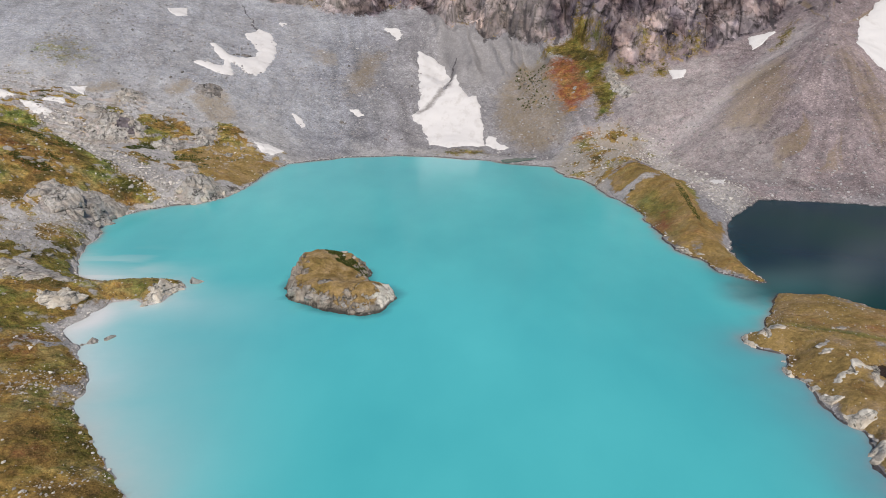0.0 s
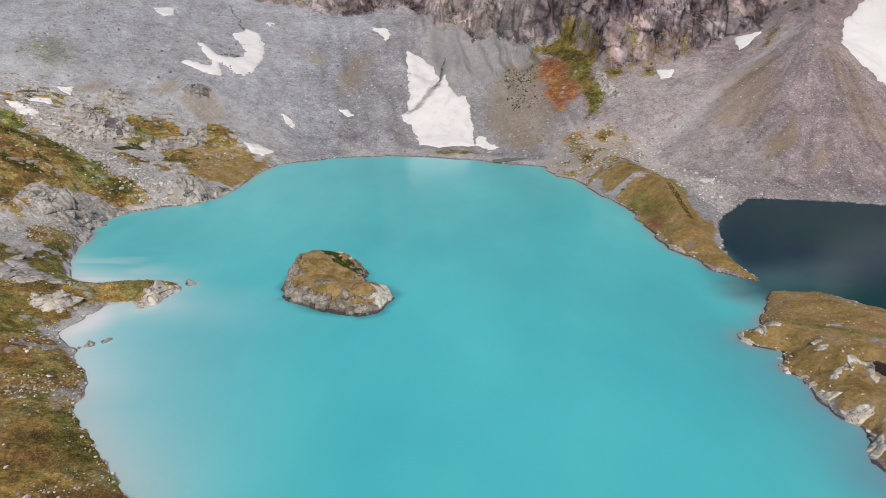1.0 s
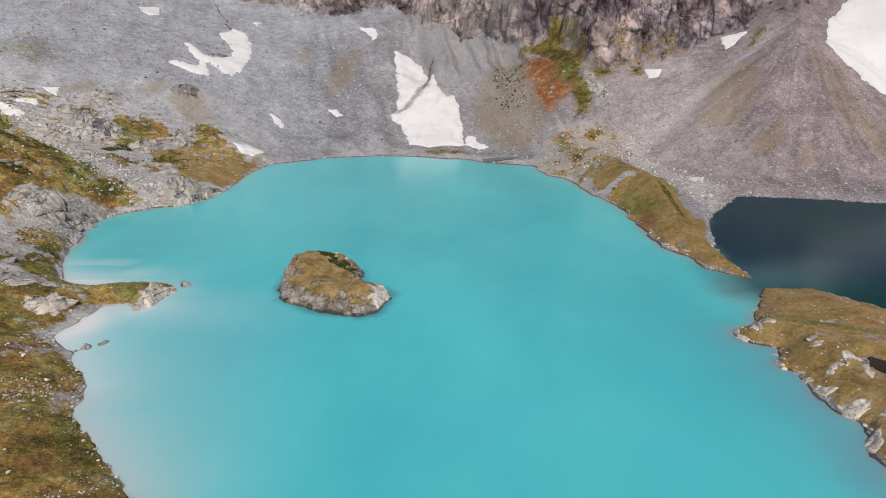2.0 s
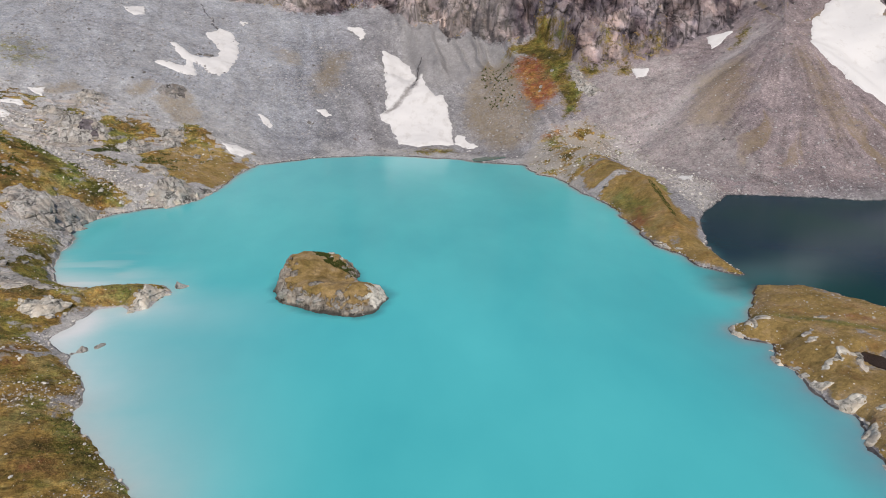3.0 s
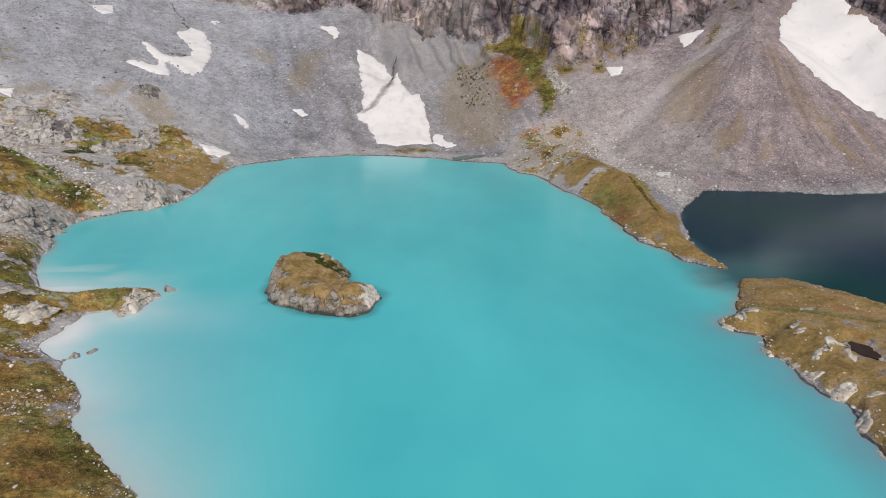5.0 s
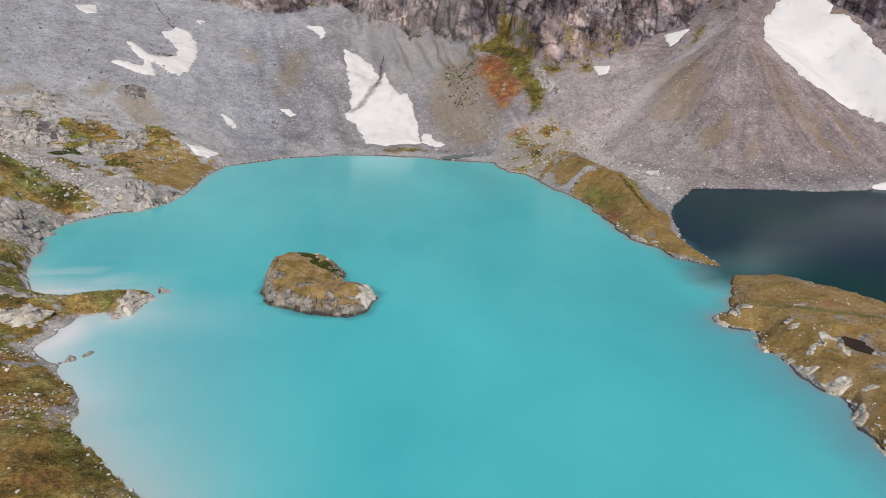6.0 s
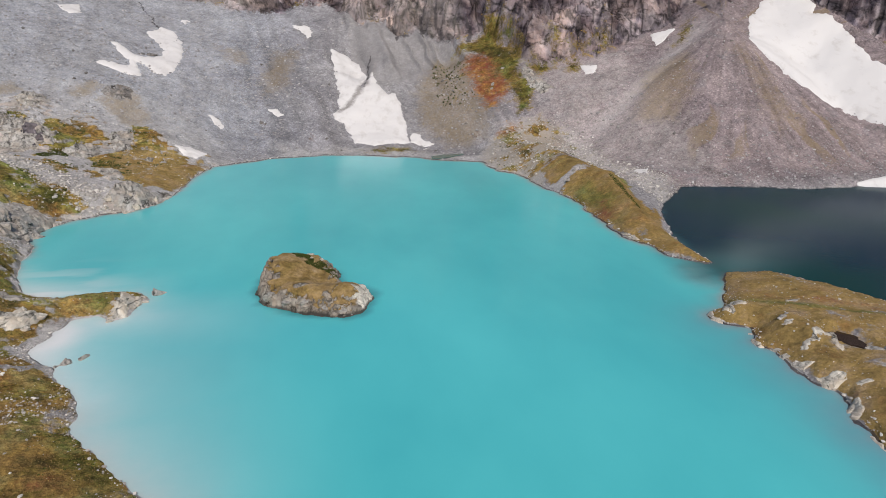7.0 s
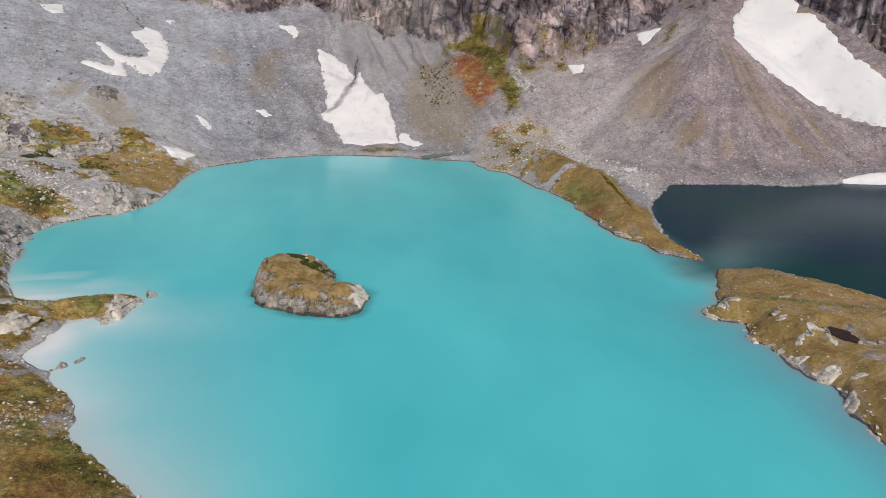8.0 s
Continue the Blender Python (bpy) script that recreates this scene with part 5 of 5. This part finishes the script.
for place, label, blocks, material in (
    ((-161, 607), "dark rock rib ringed by a forked snow patch", [(0, 0, 13, 4, 3.4, 30, 0), (-7, -3, 8, 3, 2.4, 40, 0)], CRAG),
    ((-77, 548), "rusty boulder lying alone on grey scree", [(0, 0, 5.5, 4, 3.4, 10, 0), (3, -1, 3, 2.4, 1.8, 50, 0)], CRAG),
    ((101, 565), "grey slab showing through rust-red heather", [(0, 0, 6, 4, 2.6, 60, 10), (-2, -5, 5, 3, 2, 40, 0)], PALE_CRAG),
    ((113, 583), "small pale rock in rust-red heather", [(0, 0, 5, 3.4, 2.6, 30, 0)], PALE_CRAG),
    ((-137, 459), "rounded grey boulder half buried in lakeside turf", [(0, 0, 9, 6, 4.6, 20, 0), (7, -1, 5, 4, 2.4, 60, 0)], PALE_CRAG),
    ((-206, 352), "grey slabs jutting from a brown hillside", [(0, 0, 11, 4, 3, 20, 8), (-9, 1, 9, 4, 3, 10, 0), (6, 3, 6, 3, 2, 40, 0)], PALE_CRAG),
    ((-222, 392), "long pale rock rib on a grassy hill", [(0, 0, 14, 3.4, 2.6, 150, 0), (10, -7, 9, 3, 2, 140, 0)], PALE_CRAG),
    ((103, 380), "grey scree strip of slabs across a grassy ridge", [(0, 0, 9, 3, 1.4, 50, 0), (5, 6, 8, 3, 1.4, 55, 0), (-4, -5, 6, 2.6, 1.2, 45, 0)], PALE_CRAG),
    ((263, 504), "dark boulder near the top of a scree cone", [(0, 0, 4, 2.6, 2.4, 10, 0)], CRAG),
    ((202, 386), "dark boulder on the scree above the tarn", [(0, 0, 3.6, 2.6, 2.6, 40, 0)], CRAG),
    ((195, 442), "grey boulder resting on a scree slope", [(0, 0, 3.2, 2.6, 2.4, 70, 0)], CRAG),
):
    outcrop("outcrop", label, "rock", place, blocks, material)


def isle_rock(label, place, blocks, material):
    """Rocks that belong to the island."""
    for k, (dx, dy, lx, ly, lz, turn) in enumerate(blocks):
        x, y = place[0] + dx, place[1] + dy
        bm = rock_bm(400 + k + int(abs(x * 3)), (lx, ly, lz), 5)
        bm.transform(pose(0, 0, 0, 0, 0, turn))
        z = float(isle_height(np.array([x]), np.array([y]))[0][0])
        ob = part("rock_block", bm, material, isle, label)
        ob.location = (x + 40, y - 250, max(z, -0.5) - lz * 0.35)


isle_rock("grey craggy block", (-57, 243), [(4, -5, 5, 3.4, 3, 50), (10, -8.8, 4, 3, 2.4, 20), (16.5, -11.6, 4, 2.6, 2.2, 10), (23, -14.2, 3.4, 2.6, 2.0, 0), (29, -16, 4, 2.8, 2.0, 0), (32, -17.4, 1.8, 1.4, 1.3, 30)], PALE_CRAG)
isle_rock("pale rock ledge", (-32, 263), [(0, 0, 4, 2.2, 1.3, 30), (-3, 3, 4, 2.2, 1.4, 50), (-7, 6, 5, 2.4, 1.5, 20), (1, -4, 3, 2, 1.0, 0), (-7, 1, 3.4, 1.6, 1.0, 40)], WHITE_CRAG)


# ---- loose stones: joined, past counting ----
def solids(name, x, y, z, size, material, flat=0.7, seed=3):
    """Many small twelve-cornered stones as one mesh."""
    rnd = np.random.RandomState(seed)
    bm = bmesh.new()
    bmesh.ops.create_icosphere(bm, subdivisions=1, radius=1.0)
    unit = np.array([v.co[:] for v in bm.verts])
    tris = np.array([[v.index for v in f.verts] for f in bm.faces])
    bm.free()
    n = len(x)
    p = unit[None] * (1 + rnd.uniform(-0.28, 0.28, (n, len(unit), 1))) * rnd.uniform(0.65, 1.2, (n, 1, 3)) * size[:, None, None] / 2
    p[..., 2] *= flat
    turn = rnd.uniform(0, 2 * math.pi, n)[:, None]
    q = p.copy()
    q[..., 0], q[..., 1] = p[..., 0] * np.cos(turn) - p[..., 1] * np.sin(turn), p[..., 0] * np.sin(turn) + p[..., 1] * np.cos(turn)
    q += np.stack([x, y, z + 0.12 * size], -1)[:, None]
    t = (tris[None] + (np.arange(n) * len(unit))[:, None, None]).reshape(-1, 3)
    ob = sheet(name, q.reshape(-1, 3), t, material)
    ob.data.polygons.foreach_set("use_smooth", np.zeros(len(t), bool))
    return ob


def scatter(n, box, seed, keep):
    rnd = np.random.RandomState(seed)
    x, y = rnd.uniform(box[0], box[2], n), rnd.uniform(box[1], box[3], n)
    k = (rnd.rand(n) < keep(x, y)) & (from_shore(x, y) > 0.4)
    return x[k], y[k], rnd.rand(k.sum())


def field(name, label, n, box, seed, keep, material, low, high, power=4, flat=0.7):
    x, y, u = scatter(n, box, seed, keep)
    return tagged(solids(name, x, y, height(x, y), low + (high - low) * u ** power, material, flat, seed), label, "stones", kind="stuff")


def off_turf(x, y):
    c = cover(x, y, height(x, y), np.zeros(x.shape))
    return 1 - np.clip(c["turf"] + c["rust"] + c["silt_and_glare"], 0, 1)


field("scree_stones", "loose grey stones strewn over the scree slopes", 30000, (-300, 470, 110, 700), 61, lambda x, y: (0.2 + 0.8 * step(-0.1, 0.5, grain(x, y, 30, 3, 62))) * step(4, -6, cliff_depth(x, y)) * off_turf(x, y), STONE, 0.4, 2.4, 8)
field("scree_stones", "loose violet-grey stones strewn over the scree cone", 26000, (110, 350, 350, 560), 63, lambda x, y: (0.25 + 0.75 * step(440, 380, y)) * step(4, -6, cliff_depth(x, y)) * off_turf(x, y), STONE, 0.35, 2.0, 8)
field("gully_rubble", "pale rubble filling a dry stream gully", 9000, (-260, 360, -135, 470), 64, lambda x, y: step(9, 0, inside_by(x, y, np.array(PALE[0], float))), PALE_STONE, 0.5, 2.4, 4)
field("ridge_rubble", "pale rubble at the foot of the cone beside the tarn", 7000, (74, 345, 175, 510), 65, lambda x, y: step(9, 0, inside_by(x, y, np.array(PALE[1], float))), PALE_STONE, 0.4, 2.2, 5)
field("turf_stones", "pale stones scattered through the turf", 4200, (-220, 100, -60, 470), 66, lambda x, y: 0.35 + 0.65 * step(0, 0.5, grain(x, y, 14, 3, 67)), PALE_STONE, 0.2, 1.3, 6)
field("turf_stones", "small pale stones scattered over the grassy cape", 6000, (95, 110, 180, 245), 68, lambda x, y: 0.3 + 0.7 * step(0, 0.5, grain(x, y, 14, 3, 69)), PALE_STONE, 0.16, 0.62, 4)
field("bank_rubble", "grey rubble bands crossing the western turf", 26000, (-200, 120, -70, 320), 76, lambda x, y: 0.03 + 0.97 * np.minimum(1, sum(step(3, -2, inside_by(x, y, np.array(a, float))) for a in RUBBLE)), PALE_STONE, 0.25, 1.0, 3, 0.55)
field("hill_stones", "pale stones scattered over the western hillside", 7000, (-300, 300, -130, 500), 71, lambda x, y: 0.2 + 0.8 * step(0, 0.5, grain(x, y, 16, 3, 72)), PALE_STONE, 0.3, 1.5, 5)
field("ridge_stones", "tan and pale stones on the rough end of a grassy ridge", 4200, (70, 400, 140, 512), 73, lambda x, y: step(6, -4, inside_by(x, y, np.array(ROUGH, float))) * (0.3 + 0.7 * step(-0.2, 0.4, grain(x, y, 9, 3, 74))), PALE_STONE, 0.4, 2.0, 5)
field("shore_stones", "grey and pale stones lining the water's edge", 90000, (-165, 120, 180, 500), 70, lambda x, y: step(3.5, 0.5, from_shore(x, y)) * (1 - 0.9 * step(108, 116, x) * step(262, 250, y)) * (1 - 0.85 * step(396, 404, y) * step(-95, -103, x)), PALE_STONE, 0.3, 1.4, 4, 0.5)


# ---- boulders that can be told apart ----
def boulder_kind(seed, material, label, group):
    bm = rock_bm(seed, (1.0, 0.85, 0.8), 1, 0.04, 13)
    bm.to_mesh(me := bpy.data.meshes.new("boulder"))
    bm.free()
    me.materials.append(material)
    ob = bpy.data.objects.new("boulder", me)
    return tagged(ob, label, "boulder", group)


def strew(n, box, seed, keep, material, label, group, low, high):
    kinds = [boulder_kind(seed + k, material, label, group) for k in range(4)]
    x, y, u = scatter(n, box, seed, keep)
    z = height(x, y)
    rnd = random.Random(seed)
    for k in range(len(x)):
        s = low + (high - low) * u[k] ** 3
        ob = kinds[k % 4].copy()
        scene.collection.objects.link(ob)
        ob.matrix_basis = pose(x[k], y[k], z[k] - 0.1 * s, rnd.uniform(-12, 12), rnd.uniform(-12, 12), rnd.uniform(0, 360)) @ Matrix.Diagonal((s, s, s * rnd.uniform(0.6, 1), 1))
    for o in kinds:
        bpy.data.objects.remove(o)


strew(380, (-175, 120, -70, 300), 101, lambda x, y: 0.25 * step(0.0, 0.5, grain(x, y, 18, 3, 102)), WHITE_CRAG, "pale angular boulder lying in autumn turf", "boulders in the western turf", 0.35, 1.25)
strew(420, (96, 120, 175, 240), 103, lambda x, y: 0.16 + 0 * x, WHITE_CRAG, "small pale boulder on the grassy cape", "boulders on the cape", 0.5, 1.6)
strew(300, (-290, 500, 90, 660), 104, lambda x, y: 0.3 * off_turf(x, y), CRAG, "grey boulder resting on the scree slope", "boulders on the scree", 1.1, 3.4)
strew(260, (130, 380, 300, 520), 105, lambda x, y: 0.35 * off_turf(x, y), PALE_CRAG, "violet-grey boulder resting on the scree cone", "boulders on the cone", 0.9, 2.6)
strew(500, (75, 350, 170, 500), 106, lambda x, y: 0.25 * off_turf(x, y), PALE_CRAG, "pale boulder in the rubble below the cone", "boulders below the cone", 1.0, 3.2)


# ---- low plants: joined, past counting ----
def tufts(name, label, category, x, y, z, size, material, blades=5, seed=5):
    """Clumps of upright leaves, five to a clump."""
    rnd = np.random.RandomState(seed)
    n = len(x)
    turn = rnd.uniform(0, 2 * math.pi, (n, blades))
    lean, wide, tall = rnd.uniform(0.1, 0.55, (n, blades)), rnd.uniform(0.16, 0.4, (n, blades)), rnd.uniform(0.5, 1.0, (n, blades))
    s, k = size[:, None], size[:, None] * 0.25
    bx, by = x[:, None] + k * np.cos(turn), y[:, None] + k * np.sin(turn)
    px, py = -np.sin(turn) * wide * s, np.cos(turn) * wide * s
    tx, ty = bx + np.cos(turn) * lean * s, by + np.sin(turn) * lean * s
    base = np.broadcast_to(z[:, None] - 0.05, bx.shape)
    p = np.stack([np.stack([bx - px, by - py, base], -1), np.stack([bx + px, by + py, base], -1), np.stack([tx, ty, base + tall * s], -1)], 2)
    ob = sheet(name, p.reshape(-1, 3), np.arange(n * blades * 3).reshape(-1, 3), material)
    return tagged(ob, label, category, kind="stuff")


def tuft_field(name, label, category, n, box, seed, keep, material, low, high, ground_z=None):
    x, y, u = scatter(n, box, seed, keep)
    z = height(x, y)
    tufts(name, label, category, x, y, z, low + (high - low) * u * u, material, 5, seed)


def grassy(x, y):
    return cover(x, y, height(x, y), np.zeros(x.shape))["turf"]


def greenery(x, y):
    c = cover(x, y, height(x, y), np.zeros(x.shape))
    return c["turf"] * np.maximum(c["green"], 0.22) * step(0.05, 0.4, grain(x, y, 6, 3, 81))


tuft_field("grass_tussocks", "ochre autumn grass tussocks on the western banks", "grass", 60000, (-190, 118, -66, 300), 82, grassy, STRAW, 0.14, 0.4)
tuft_field("low_shrubs", "dark green low juniper mats among the turf", "shrub", 70000, (-260, 118, -66, 500), 85, greenery, GREEN, 0.25, 0.6)


# added tufts that stand in for the hillside's dark crevices
tuft_field("low_shrubs", "dark green tufts added for the dark crevices of a hillside", "shrub", 70000, (-300, 320, -130, 500), 98, lambda x, y: grassy(x, y) * step(0.28, 0.5, grain(x - 0.5 * y, y + 0.2 * x, 13, 4, 99, 0.62)), GREEN, 0.4, 1.0)
tuft_field("low_shrubs", "small dark bushes dotted over an ochre scree fan", "shrub", 420, (58, 555, 86, 620), 94, lambda x, y: 0.2 + 0.8 * step(0.1, 0.5, grain(x, y, 11, 3, 95)), GREEN, 0.9, 2.0)
tuft_field("low_shrubs", "dark low bushes on the rough end of a grassy ridge", "shrub", 2600, (74, 420, 130, 508), 96, lambda x, y: step(3, -3, inside_by(x, y, np.array(ROUGH, float))) * step(0.25, 0.55, grain(x + 0.5 * y, y, 9, 3, 97)), GREEN, 0.4, 1.0)


def strip(line, wide):
    return lambda x, y: step(0.45, 0.7, along(x, y, line, wide) + 0.25 * grain(x, y, 5, 2, 86))


tuft_field("low_shrubs", "dark green juniper strip down the side of a grassy ridge", "shrub", 16000, (105, 305, 132, 372), 87, strip([(121, 364, 1), (119.5, 343, 1), (117, 318, 1)], 2.3), GREEN, 0.22, 0.5)
tuft_field("low_shrubs", "dark green juniper hanging below a rock knoll", "shrub", 9000, (-200, 436, -170, 462), 88, strip([(-192, 440, 1), (-182, 449, 1)], 4), GREEN, 0.3, 0.8)
tuft_field("low_shrubs", "dark green juniper mats under hillside slabs", "shrub", 9000, (-220, 340, -185, 365), 89, strip([(-210, 350, 1), (-196, 350, 1)], 4), GREEN, 0.3, 0.8)


def isle_plants():
    rnd = np.random.RandomState(90)
    x, y = rnd.uniform(-48, -24, 9000), rnd.uniform(252, 276, 9000)
    z, d = isle_height(x, y)
    k = (along(x, y, [(-41, 265, 1), (-37, 260.5, 1), (-32, 259, 1)], 3.4) + 0.5 * grain(x, y, 3.5, 3, 91) > 0.62) & (d > 0.8)
    ob = tufts("shrub_mat", "", "", x[k] + 40, y[k] - 250, z[k], 0.3 + 0.45 * rnd.rand(k.sum()), GREEN, 5, 92)
    ob.parent = isle
    ob["label"] = "dark green juniper mat"
    del ob["kind"]


isle_plants()


# ---- small ponds ----
def pond(label, outline, level, material):
    a = np.array(outline, float)
    c = a.mean(0)
    bm = bmesh.new()
    rim = [bm.verts.new((px - c[0] + 0.3 * math.sin(3.1 * k), py - c[1] + 0.3 * math.cos(2.3 * k), 0)) for k, (px, py) in enumerate(a)]
    bm.faces.new(rim)
    low = bmesh.ops.extrude_face_region(bm, geom=bm.faces[:])["geom"]
    for v in (g for g in low if isinstance(g, bmesh.types.BMVert)):
        v.co.z -= 0.5
    bmesh.ops.recalc_face_normals(bm, faces=bm.faces[:])
    me = bpy.data.meshes.new("pond")
    bm.to_mesh(me)
    bm.free()
    me.materials.append(material)
    ob = new("pond", me)
    ob.location = (c[0], c[1], level)
    return tagged(ob, label, "pond", kind="structure")


def pond_material(name, colour):
    n = Nodes(name, 0.08, 0.3)
    n.colour(n.mix(n.noise(3, 4, 0.6), colour, tuple(v * 1.6 for v in colour)))
    n.relief((n.noise(0.8, 3, 0.5), 0.01))
    return n.m


def ring(cx, cy, wide, deep, turn, n=26, seed=0):
    c, s = math.cos(radians(turn)), math.sin(radians(turn))
    out = []
    for k in range(n):
        a = 2 * math.pi * k / n
        r = 1 + 0.16 * math.sin(3 * a + seed) + 0.08 * math.sin(7 * a + 2 * seed)
        out.append((cx + c * wide * r * math.cos(a) - s * deep * r * math.sin(a), cy + s * wide * r * math.cos(a) + c * deep * r * math.sin(a)))
    return out


pond("small dark brown peat pond sunk in the cape's turf", ring(123, 177, 3.6, 6.2, 25, seed=1), 4.25, pond_material("peat_water", (0.018, 0.012, 0.009)))
pond("shallow grey-green pool on the far beach", ring(49, 479, 12, 4, 25, seed=2), 1.05, pond_material("pool_water", (0.06, 0.10, 0.09)))
